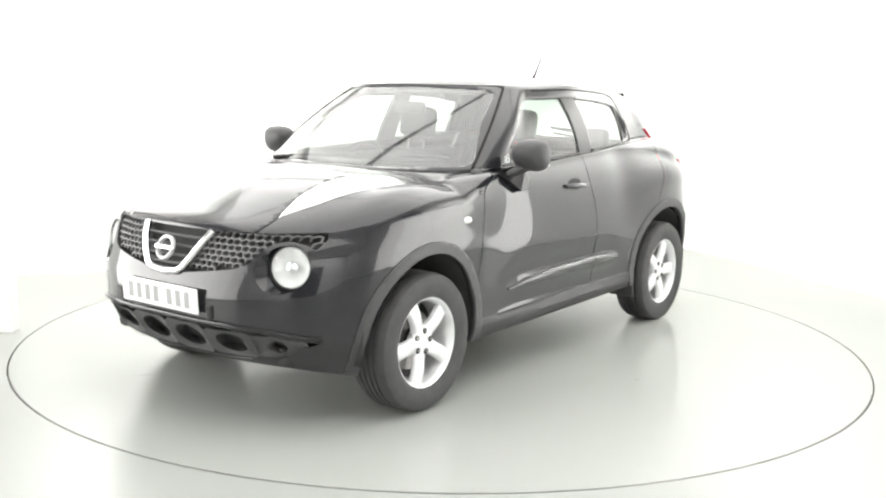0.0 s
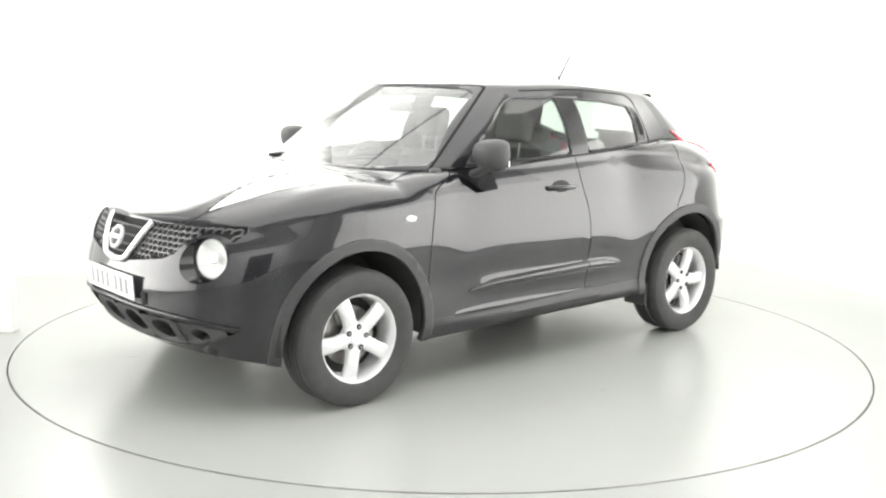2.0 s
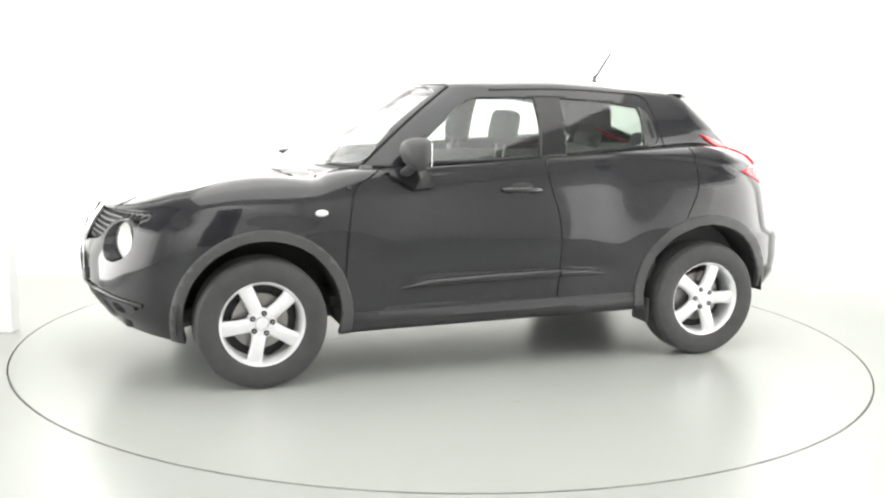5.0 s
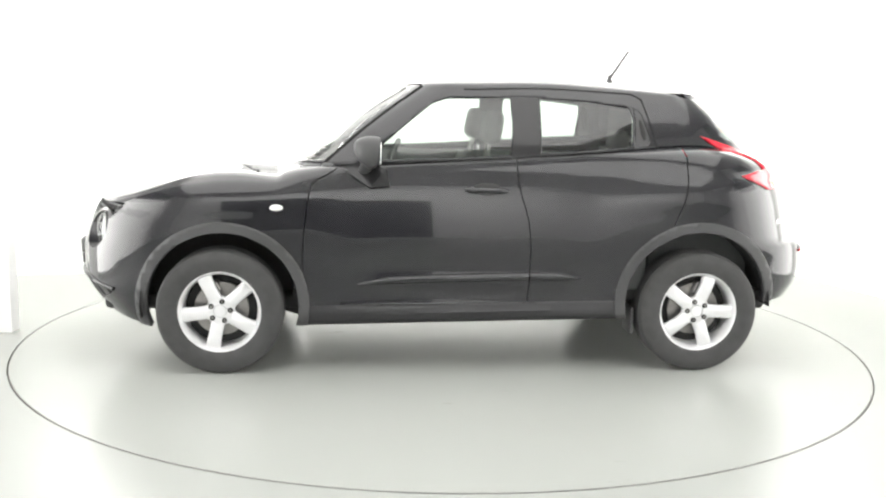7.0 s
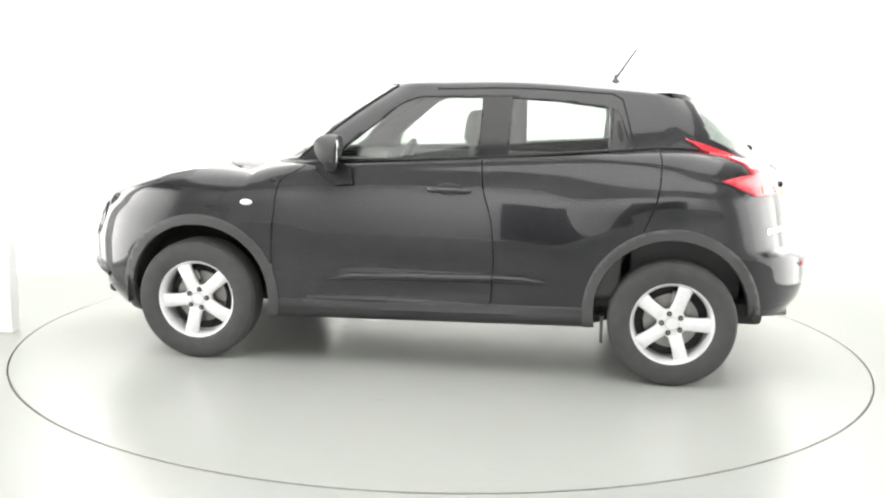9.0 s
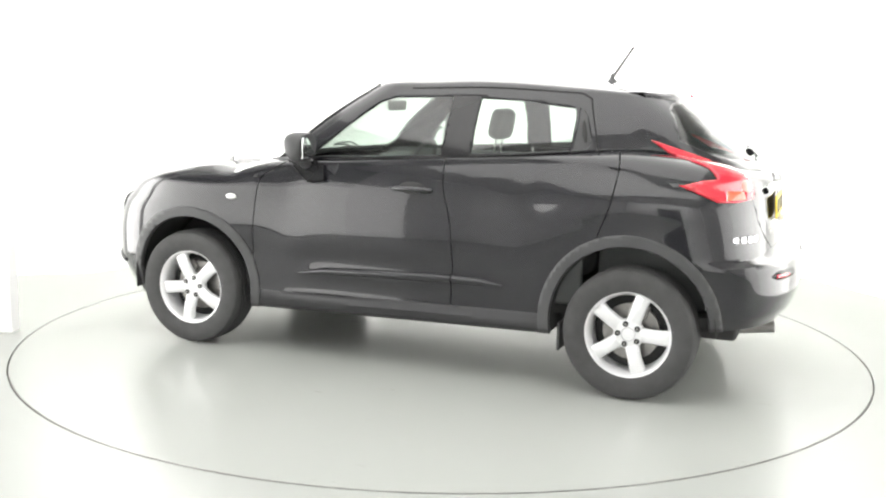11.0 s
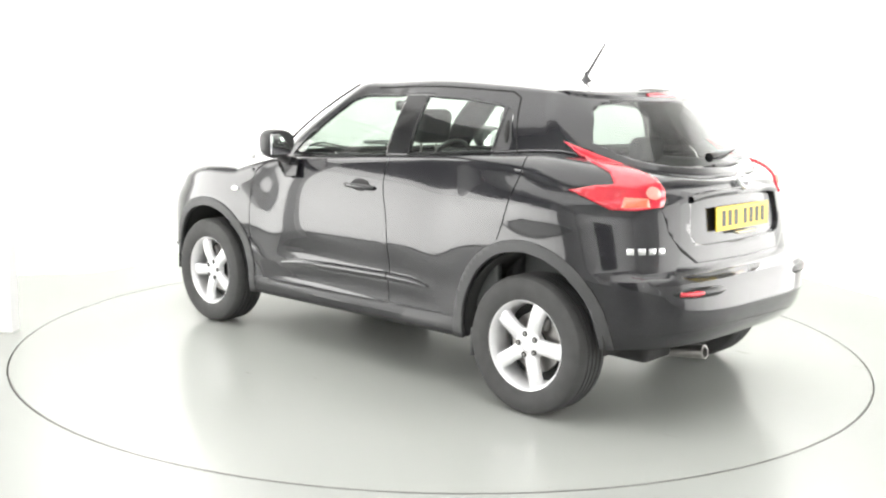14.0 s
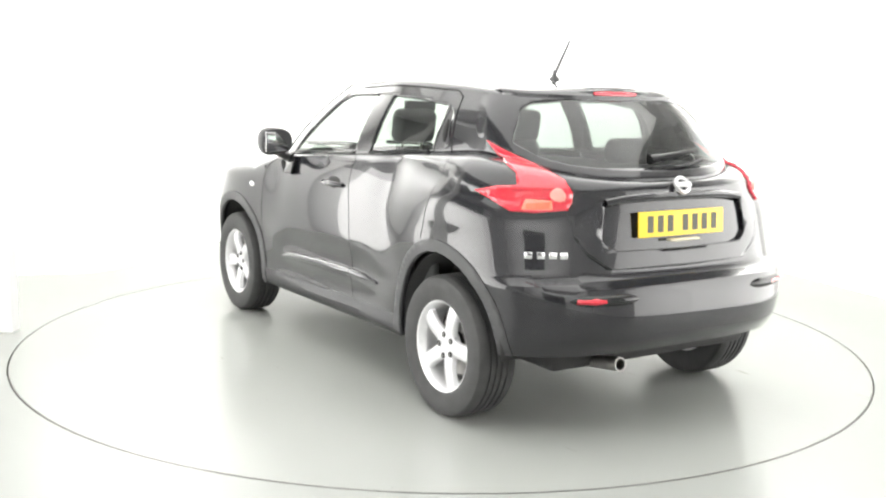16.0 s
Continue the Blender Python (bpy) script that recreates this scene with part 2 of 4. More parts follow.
# ---- car body surface ----
XS_F, XS_R = 1.28, -1.25
nose = curve((0.2, 1.88), (0.27, 1.95), (0.36, 2.03), (0.45, 2.078), (0.58, 2.08), (0.7, 2.05), (0.8, 2.01), (0.88, 1.96), (1.0, 1.85))
tail = curve((0.3, -1.88), (0.38, -1.93), (0.46, -1.985), (0.54, -2.0), (0.64, -1.99), (0.685, -1.97), (0.705, -1.90), (0.735, -1.885), (0.82, -1.878), (0.93, -1.868),
             (1.0, -1.86), (1.06, -1.845), (1.15, -1.79))
side = curve((0.2, 0.79), (0.27, 0.825), (0.34, 0.838), (0.42, 0.842), (0.58, 0.836), (0.75, 0.846), (0.9, 0.848), (1.0, 0.828), (1.1, 0.79), (1.2, 0.745))
sill = curve((2.12, 0.3), (2.0, 0.285), (1.85, 0.255), (1.65, 0.225), (1.4, 0.235), (0.86, 0.25), (-0.57, 0.28), (-0.9, 0.288), (-1.6, 0.37), (-1.9, 0.385), (-2.06, 0.4))
shoulder = curve((2.12, 0.835), (2.0, 0.842), (1.87, 0.86), (1.7, 0.895), (1.5, 0.935), (1.28, 0.955), (0.95, 0.968), (0.7, 1.02), (0.45, 1.068), (0, 1.098),
                 (-0.4, 1.12), (-0.8, 1.135), (-1.05, 1.12), (-1.25, 1.09), (-1.5, 1.05), (-1.75, 1.03), (-1.95, 1.05), (-2.06, 1.06))
bonnet = curve((2.03, 0.838), (1.99, 0.866), (1.93, 0.898), (1.85, 0.932), (1.75, 0.975), (1.62, 1.026), (1.47, 1.064), (1.3, 1.083), (1.15, 1.09), (0.98, 1.078))
base_z = curve((0.98, 1.07), (0.6, 1.078), (0.45, 1.085), (0, 1.112), (-0.4, 1.137), (-0.9, 1.176), (-1.25, 1.2), (-1.5, 1.17), (-1.78, 1.1))
base_y = curve((0.45, 0.765), (0, 0.775), (-0.4, 0.765), (-0.8, 0.725), (-1.05, 0.678), (-1.18, 0.664), (-1.25, 0.66))
roof_z = curve((0.3, 1.505), (0.0, 1.505), (-0.4, 1.515), (-0.9, 1.492), (-1.2, 1.472), (-1.4, 1.458))
roof_y = curve((0.05, 0.565), (-0.4, 0.575), (-0.8, 0.556), (-1.0, 0.543), (-1.1, 0.54))
roof_mid = curve((0.32, 1.508), (0.17, 1.545), (0, 1.563), (-0.3, 1.572), (-0.6, 1.564), (-1, 1.535), (-1.4, 1.492))


def hump(x, c, w):
    return math.exp(-((x - c) / w) ** 2)


def logistic(v, width):
    return 1 / (1 + math.exp(max(-60, min(60, -v / width))))


def half_width(x, z):
    """The body's half width: flared wheel arches and haunches, and doors that are widest on a wavy line with an undercut below."""
    y = side(z)
    y += 0.034 * hump(x, 1.28, 0.42) * hump(z, 0.66, 0.27)
    y += 0.036 * hump(x, -1.27, 0.45) * hump(z, 0.76, 0.34)
    y += 0.03 * hump(x, -1.36, 0.34) * hump(z, 1.0, 0.1) + 0.011 * hump(x, 1.25, 0.3) * hump(z, 0.9, 0.08)
    crest = 0.69 - 0.05 * hump(x, 0.64, 0.15) - 0.05 * hump(x, -0.72, 0.16)
    d = z - crest
    door = 0.85 - 0.34 * d * d if d > 0 else 0.85 - 0.026 * (1 - math.exp(-(d / 0.11) ** 2))
    door += 0.014 * hump(z, 0.485, 0.035) * logistic(0.52 - x, 0.05) * logistic(x + 0.62, 0.05)
    door += 0.024 * logistic(0.345 - z, 0.006) - 0.03 * logistic(0.29 - z, 0.014) - 0.5 * max(0.0, z - 0.95) ** 2
    door -= 0.007 * hump(x, -0.84, 0.14) * hump(z, 1.03, 0.09)
    mid = logistic(0.70 - x, 0.11) * logistic(x + 0.80, 0.085)
    return y + (door - y) * mid


def nose_round(z):
    """How square the nose is in plan: rounder towards the bonnet."""
    return 2.7 - 0.35 * logistic(z - 0.82, 0.02)


def oval(phi, n):
    return max(0.0, math.cos(phi)) ** (2 / n), max(0.0, math.sin(phi)) ** (2 / n)


def spans(nf, ns, nr):
    """Stations round the left half of a plan: (zone, parameter), from the nose to the tail."""
    out = [("f", math.pi / 2 * k / nf) for k in range(nf)]
    out += [("s", k / ns) for k in range(ns + 1)]
    return out + [("r", math.pi / 2 * (1 - k / nr)) for k in range(1, nr + 1)]


def plan(st, z, nr=3.3):
    zone, u = st
    if zone == "f":
        c, s = oval(u, nose_round(z))
        return XS_F + (nose(z) - XS_F) * c, half_width(XS_F, z) * s
    if zone == "s":
        x = XS_F + (XS_R - XS_F) * u
        return x, half_width(x, z)
    c, s = oval(u, nr - 0.8 * min(1, max(0, (z - 0.7) / 0.35)))
    return XS_R + (tail(z) - XS_R) * c, half_width(XS_R, z) * s


def cowl(st, x):
    """Where the body's upper surface ends: on the middle line of the bonnet, or at the foot of the cabin."""
    zone, u = st
    if zone == "r":
        c, s = oval(u, 2.5)
        xx = XS_R + (-1.79 - XS_R) * c
        return xx, base_y(XS_R) * s, base_z(xx)
    if x >= 0.98:
        return x, 0.0, bonnet(x)
    if x > 0.45:
        return x, 0.765 * (1 - ((x - 0.45) / 0.53) ** 3) ** (1 / 3), base_z(x)
    return x, base_y(x), base_z(x)


def grid(rows):
    bm = bmesh.new()
    vs = [[bm.verts.new(p) for p in row] for row in rows]
    for i in range(len(vs) - 1):
        for j in range(len(vs[0]) - 1):
            q = (vs[i][j], vs[i + 1][j], vs[i + 1][j + 1], vs[i][j + 1])
            bm.faces.new(q)
    bmesh.ops.remove_doubles(bm, verts=bm.verts, dist=2e-4)
    return bm


def lower_shell():
    rows = []
    for st in spans(34, 110, 34):
        xr = plan(st, 0.5)[0]
        z0, z1 = sill(xr), shoulder(xr)
        row = []
        for k in range(31):
            z = z0 + (z1 - z0) * k / 30
            row.append((*plan(st, z), z))
        ex, ey, ez = row[-1]
        gx, gy, gz = cowl(st, ex)
        for k in range(1, 21):
            s = 1 - math.cos(math.pi / 2 * k / 20)
            s = 0.5 * s + 0.5 * k / 20
            rise = (1 - (1 - s) ** 2.5) ** 0.56
            x, y = ex + (gx - ex) * s, ey + (gy - ey) * s
            fade = math.sin(math.pi * k / 20) ** 0.5 if k < 20 else 0.0
            wing = 0.016 * hump(y, 0.745, 0.06) * hump(x, 1.3, 0.28) - 0.022 * hump(y, 0.64, 0.06) * hump(x, 1.0, 0.2)
            row.append((x, y, ez + (gz - ez) * rise + wing * fade))
        rows.append(row)
    return grid(rows)


def cabin_line(st, h):
    """A point of the cabin side: h = 0 at its foot, 1 at the edge of the roof."""
    zone, u = st
    if zone == "f":
        c, s = oval(u, 3.0)
        a = (0.45 + 0.53 * c, 0.765 * s)
        b = (0.05 + 0.27 * c, 0.565 * oval(u, 3.4)[1])
    elif zone == "s":
        xa, xb = 0.45 + (XS_R - 0.45) * u, 0.05 + (-1.1 - 0.05) * u
        a, b = (xa, base_y(xa)), (xb, roof_y(xb))
    else:
        c, s = oval(u, 2.5)
        a = (XS_R + (-1.79 - XS_R) * c, base_y(XS_R) * s)
        c, s = oval(u, 2.8)
        b = (-1.1 - 0.3 * c, 0.54 * s)
    za, zb = base_z(a[0]), roof_z(b[0])
    out = 1 + 0.035 * math.sin(math.pi * h)
    return a[0] + (b[0] - a[0]) * h, (a[1] + (b[1] - a[1]) * h) * out, za + (zb - za) * h + (0.02 * math.sin(math.pi * h) if zone != "s" else 0)


def roof_at(x, y):
    """The roof's height over a place."""
    if x < -1.1:
        ey = 0.54 * max(0.0, 1 - min(1, (-1.1 - x) / 0.3) ** 2.8) ** (1 / 2.8)
    else:
        ey = roof_y(x)
    s = 1 - min(1.0, abs(y) / max(ey, 1e-4))
    return roof_z(x) + (roof_mid(x) - roof_z(x)) * (1 - (1 - s) ** 2.2) ** 0.7


def cabin_shell():
    rows = []
    for st in spans(30, 84, 30):
        row = [cabin_line(st, k / 22) for k in range(23)]
        ex, ey, ez = row[-1]
        for k in range(1, 15):
            s = 0.5 * (1 - math.cos(math.pi / 2 * k / 14)) + 0.5 * k / 14
            row.append((ex, ey * (1 - s), ez + (roof_mid(ex) - ez) * (1 - (1 - s) ** 2.2) ** 0.7))
        rows.append(row)
    return grid(rows)


# ---- cutting panels out of the surface ----
VIEWS = {"side": ((1, 0, 0), (0, 0, 1), (0, 1, 0)), "front": ((0, 1, 0), (0, 0, 1), (1, 0, 0)), "rear": ((0, 1, 0), (0, 0, 1), (-1, 0, 0)),
         "top": ((1, 0, 0), (0, 1, 0), (0, 0, 1)), "corner": ((-0.7071, -0.7071, 0), (0, 0, 1), (-0.7071, 0.7071, 0)),
         "front_corner": ((-0.6, 0.8, 0), (0, 0, 1), (0.8, 0.6, 0))}


def inside(poly, u, w):
    hit = False
    for i in range(len(poly)):
        (x0, y0), (x1, y1) = poly[i - 1], poly[i]
        if (y0 > w) != (y1 > w) and u < (x1 - x0) * (w - y0) / (y1 - y0) + x0:
            hit = not hit
    return hit


def cut(bm, poly, view, depth=(-9, 9), limit=0.0):
    """Cut the surface along the outline poly seen in a view; the faces within it come back."""
    au, aw, ad = (Vector(v) for v in VIEWS[view])
    for i in range(len(poly)):
        p, q = poly[i - 1], poly[i]
        lo = (min(p[0], q[0]) - 0.02, min(p[1], q[1]) - 0.02)
        hi = (max(p[0], q[0]) + 0.02, max(p[1], q[1]) + 0.02)
        fs = []
        for f in bm.faces:
            us = [v.co.dot(au) for v in f.verts]
            ws = [v.co.dot(aw) for v in f.verts]
            if max(us) > lo[0] and min(us) < hi[0] and max(ws) > lo[1] and min(ws) < hi[1]:
                d = f.calc_center_median().dot(ad)
                if depth[0] < d < depth[1]:
                    fs.append(f)
        if not fs:
            continue
        d = au * (q[0] - p[0]) + aw * (q[1] - p[1])
        es = {e for f in fs for e in f.edges}
        vs = {v for f in fs for v in f.verts}
        bmesh.ops.bisect_plane(bm, geom=list(vs) + list(es) + fs, dist=1e-5, plane_co=au * p[0] + aw * p[1], plane_no=d.cross(ad))
    out = []
    for f in bm.faces:
        c = f.calc_center_median()
        if depth[0] < c.dot(ad) < depth[1] and f.normal.dot(ad) > limit and inside(poly, c.dot(au), c.dot(aw)):
            out.append(f)
    return out


def take(bm, faces, keep=False):
    """Lift faces out of bm into a mesh of their own."""
    nb = bmesh.new()
    made = {}
    for f in faces:
        vs = []
        for v in f.verts:
            if v not in made:
                made[v] = nb.verts.new(v.co)
            vs.append(made[v])
        nb.faces.new(vs)
    if not keep:
        bmesh.ops.delete(bm, geom=list(faces), context="FACES")
    return nb


def mirrored(bm, join=False):
    """The same piece on the car's other side; joined with the first along the middle line."""
    src = bm if join else bm.copy()
    verts = list(src.verts)
    faces = [list(f.verts) for f in src.faces]
    if join:
        made = {v: src.verts.new((v.co.x, -v.co.y, v.co.z)) for v in verts}
        for f in faces:
            src.faces.new([made[v] for v in reversed(f)])
        bmesh.ops.remove_doubles(src, verts=src.verts, dist=4e-4)
        return src
    for v in verts:
        v.co.y *= -1
    bmesh.ops.reverse_faces(src, faces=src.faces)
    return src


def shift_out(bm, d):
    bm.normal_update()
    for v, n in [(v, v.normal.copy()) for v in bm.verts]:
        v.co += n * d
    return bm


def pocket(bm, d):
    """Sink a piece by d and wall it in to its old outline."""
    bm.normal_update()
    rim = [e for e in bm.edges if e.is_boundary and max(abs(v.co.y) for v in e.verts) > 1e-3]
    old = {v: (v.co.copy(), v.normal.copy()) for v in bm.verts}
    for v, (c, n) in old.items():
        v.co = c - n * d
    up = {}
    for e in rim:
        for v in e.verts:
            if v not in up:
                up[v] = bm.verts.new(old[v][0] - old[v][1] * 0.002)
    for e in rim:
        a, b = e.verts
        bm.faces.new((a, b, up[b], up[a]))
    bmesh.ops.recalc_face_normals(bm, faces=bm.faces)
    return bm


def groove(bm, line, view, depth, w=0.0032, limit=-2):
    """A fine shut line: a narrow strip along a smoothed line is taken away."""
    n = len(line)
    fu, fw = curve(*[(i, p[0]) for i, p in enumerate(line)]), curve(*[(i, p[1]) for i, p in enumerate(line)])
    pts = [Vector((fu(k / 3), fw(k / 3))) for k in range(3 * (n - 1) + 1)]
    for p, q in zip(pts, pts[1:]):
        d = (q - p).normalized()
        o = Vector((-d.y, d.x)) * w
        quad = [tuple(x) for x in (p - d * w * 0.4 + o, q + d * w * 0.4 + o, q + d * w * 0.4 - o, p - d * w * 0.4 - o)]
        fs = cut(bm, quad, view, depth, limit)
        if fs:
            bmesh.ops.delete(bm, geom=fs, context="FACES")


def ring(cx, cz, r, n=40):
    return [(cx + r * math.cos(2 * math.pi * k / n), cz + r * math.sin(2 * math.pi * k / n)) for k in range(n)]


def both(name, bm, material, parent, label="", solid=0.0, angle=None):
    a = part(name, bm.copy(), material, parent, label, solid=solid, angle=angle)
    b = part(name, mirrored(bm), material, parent, label, solid=solid, angle=angle)
    bm.free()
    return a, b


WHEELS = [(1.265, 0.765), (-1.265, 0.765)]
HUB_Z = 0.326


def car_body(car, cabin):
    bm = lower_shell()
    bmesh.ops.recalc_face_normals(bm, faces=bm.faces)
    bm.normal_update()
    if sum(f.normal.y for f in bm.faces) < 0:
        bmesh.ops.reverse_faces(bm, faces=bm.faces)
    # dark sheet added behind the shut lines: shades the gaps, blocks light
    inner = [f for f in bm.faces if -1.3 < f.calc_center_median().x < 1.0 and f.calc_center_median().z < 1.07 and f.calc_center_median().y > 0.7
             and all(math.hypot(f.calc_center_median().x - x, f.calc_center_median().z - 0.36) > 0.425 for x, _ in WHEELS)]
    both("gap_backing", shift_out(take(bm, inner, True), -0.022), CAVITY, car)
    # wheel openings and arch trims
    for x, _ in WHEELS:
        take(bm, cut(bm, ring(x - 0.012 if x > 0 else x + 0.012, 0.35 if x > 0 else 0.37, 0.39), "side", (0.3, 2))).free()
    for x, _ in WHEELS:
        b = take(bm, cut(bm, ring(x - 0.012 if x > 0 else x + 0.012, 0.35 if x > 0 else 0.37, 0.445, 48), "side", (0.5, 2)))
        both("wheel_arch_trim", shift_out(b, 0.006), PLASTIC, car, "dark grey wheel arch trim", solid=0.03)
    # lamps
    b = take(bm, cut(bm, TAIL_LAMP, "corner", (1.0, 3), -2))
    up = take(cabin, cut(cabin, TAIL_LAMP, "corner", (1.0, 3), -2))
    made = {v: b.verts.new(v.co) for v in up.verts}
    for f in up.faces:
        b.faces.new([made[v] for v in f.verts])
    up.free()
    bmesh.ops.remove_doubles(b, verts=b.verts, dist=6e-4)
    tail_lamps(car, b)
    b = take(bm, cut(bm, ring(0.594, 0.718, 0.099, 36), "front", (1.4, 3)))
    b.free()
    head_lamps(car)
    b = take(bm, cut(bm, RUN_LAMP, "top", (0.8, 1.2)))
    both("running_lamp", shift_out(b, 0.003), LAMP_WHITE, car, "long clear front position lamp on the wing", solid=0.008)
    # openings at the nose
    b = take(bm, cut(bm, GRILLE, "front", (1.2, 3)))
    grille(car, b)
    b = take(bm, cut(bm, INTAKE, "front", (1.2, 3)))
    intake(car, b)
    # tailgate, with its recess
    gate = take(bm, cut(bm, TAILGATE, "rear", (1.3, 3)))
    rec = take(gate, cut(gate, RECESS, "rear", (1.3, 3)))
    recess(car, rec)
    part("tailgate", mirrored(gate, True), PAINT, car, "black painted tailgate", solid=0.015)
    # shut lines, then bonnet
    groove(bm, BONNET[2:10], "top", (0.8, 1.2))
    groove(bm, FRONT_DOOR[:6], "side", (0.3, 2))
    groove(bm, FRONT_DOOR[6:], "side", (0.3, 2))
    groove(bm, REAR_DOOR[6:11], "side", (0.3, 2))
    b = take(bm, cut(bm, BONNET, "top", (0.8, 1.2)))
    part("bonnet", mirrored(b, True), PAINT, car, "gloss black bonnet", solid=0.012)
    # doors
    b = take(bm, cut(bm, FRONT_DOOR, "side", (0.3, 2)))
    fd = both("front_door", b, PAINT, car, "gloss black front door")
    b = take(bm, cut(bm, REAR_DOOR, "side", (0.3, 2)))
    rd = both("rear_door", b, PAINT, car, "gloss black rear door")
    b = take(bm, cut(bm, SILL, "side", (0.3, 2)))
    both("side_sill", b, SILL_PLASTIC, car, "dark grey plastic side sill", solid=0.03)
    # bumpers and wings
    b = take(bm, cut(bm, REAR_BUMPER, "side", (-0.1, 2), -2))
    rear_bumper = part("rear_bumper", mirrored(b, True), PAINT, car, "black rear bumper")
    b = take(bm, cut(bm, FRONT_BUMPER, "side", (-0.1, 2), -2))
    part("front_bumper", mirrored(b, True), PAINT, car, "black front bumper")
    b = take(bm, [f for f in bm.faces if f.calc_center_median().x > 0.3])
    both("front_wing", b, PAINT, car, "gloss black front wing")
    both("rear_quarter_panel", bm, PAINT, car, "gloss black rear quarter panel")
    return fd, rd, rear_bumper


TAIL_LAMP = [(0.455, 1.256), (0.561, 1.214), (0.695, 1.164), (0.826, 1.107), (0.862, 1.06), (0.862, 1.02), (0.848, 0.99), (0.722, 0.978), (0.613, 0.981), (0.45, 1.057),
             (0.554, 1.079), (0.636, 1.084), (0.622, 1.135), (0.521, 1.194)]
RUN_LAMP = [(1.82, 0.47), (1.68, 0.435), (1.53, 0.425), (1.30, 0.44), (1.20, 0.51), (1.165, 0.60), (1.20, 0.66), (1.32, 0.66), (1.47, 0.63), (1.67, 0.56)]
GRILLE = [(-0.02, 0.852), (0.3, 0.855), (0.5, 0.86), (0.70, 0.868), (0.708, 0.84), (0.692, 0.80), (0.655, 0.818), (0.60, 0.832), (0.55, 0.826), (0.505, 0.80), (0.475, 0.765),
          (0.455, 0.735), (0.40, 0.71), (0.31, 0.695), (0.12, 0.668), (-0.02, 0.66)]
INTAKE = [(-0.02, 0.465), (0.30, 0.46), (0.52, 0.447), (0.72, 0.405), (0.66, 0.375), (0.60, 0.345), (0.45, 0.315), (0.2, 0.3), (-0.02, 0.297)]
TAILGATE = [(-0.02, 1.3), (0.62, 1.3), (0.62, 1.12), (0.585, 1.0), (0.565, 0.88), (0.51, 0.80), (0.42, 0.74), (-0.02, 0.73)]
RECESS = [(-0.02, 1.04), (0.36, 1.035), (0.41, 1.02), (0.43, 0.95), (0.44, 0.86), (0.41, 0.83), (0.35, 0.815), (-0.02, 0.81)]
BONNET = [(2.2, -0.02), (2.2, 0.30), (1.95, 0.43), (1.828, 0.468), (1.682, 0.428), (1.53, 0.418), (1.298, 0.433), (1.194, 0.503), (1.13, 0.60), (1.0, 0.69), (0.86, 0.735), (0.72, 0.735), (0.80, 0.66), (0.93, 0.48), (0.97, 0.25), (0.975, -0.02)]
FRONT_DOOR = [(0.835, 0.355), (0.845, 0.6), (0.825, 0.85), (0.80, 0.98), (0.68, 1.06), (0.55, 1.2), (-0.262, 1.2), (-0.275, 1.0), (-0.33, 0.80), (-0.345, 0.6), (-0.335, 0.375)]
REAR_DOOR = [(-0.335, 0.375), (-0.345, 0.6), (-0.33, 0.80), (-0.275, 1.0), (-0.262, 1.2), (-0.9, 1.25), (-1.13, 1.24), (-1.175, 1.15), (-1.172, 1.06), (-1.155, 0.95), (-1.10, 0.80), (-1.0, 0.7), (-0.90, 0.6), (-0.86, 0.385)]
SILL = [(0.95, 0.2), (0.95, 0.352), (-0.95, 0.386), (-0.95, 0.2)]
REAR_BUMPER = [(-1.5, 0.2), (-1.5, 0.50), (-1.64, 0.62), (-1.72, 0.68), (-1.8, 0.695), (-2.2, 0.70), (-2.2, 0.2)]
FRONT_BUMPER = [(1.42, 0.15), (1.42, 0.62), (1.6, 0.76), (1.70, 0.83), (1.76, 0.86), (2.3, 0.88), (2.3, 0.15)]
WINDSCREEN = [(-0.02, 1.085), (0.45, 1.088), (0.69, 1.105), (0.695, 1.14), (0.535, 1.46), (0.47, 1.487), (-0.02, 1.497)]
BACKLIGHT = [(-0.02, 1.15), (0.35, 1.155), (0.475, 1.17), (0.57, 1.205), (0.615, 1.255), (0.59, 1.31), (0.525, 1.40), (0.46, 1.432), (0.3, 1.447), (-0.02, 1.452)]
FRONT_WINDOW = [(0.53, 1.10), (0.50, 1.14), (0.34, 1.272), (0.17, 1.41), (0.09, 1.44), (-0.245, 1.447), (-0.25, 1.3), (-0.235, 1.14)]
REAR_WINDOW = [(-0.405, 1.445), (-0.65, 1.435), (-0.90, 1.405), (-0.915, 1.35), (-0.905, 1.19), (-0.40, 1.152)]
PILLAR = [(-0.2, 1.4495), (-0.44, 1.4475), (-0.43, 1.13), (-0.2, 1.12)]
HANDLE_PANEL = [(-0.925, 1.405), (-0.965, 1.37), (-1.005, 1.24), (-0.99, 1.205), (-0.92, 1.195), (-0.93, 1.35)]


def oriented(bm):
    bmesh.ops.recalc_face_normals(bm, faces=bm.faces)
    bm.normal_update()
    if sum(f.normal.y for f in bm.faces) < 0:
        bmesh.ops.reverse_faces(bm, faces=bm.faces)
    return bm


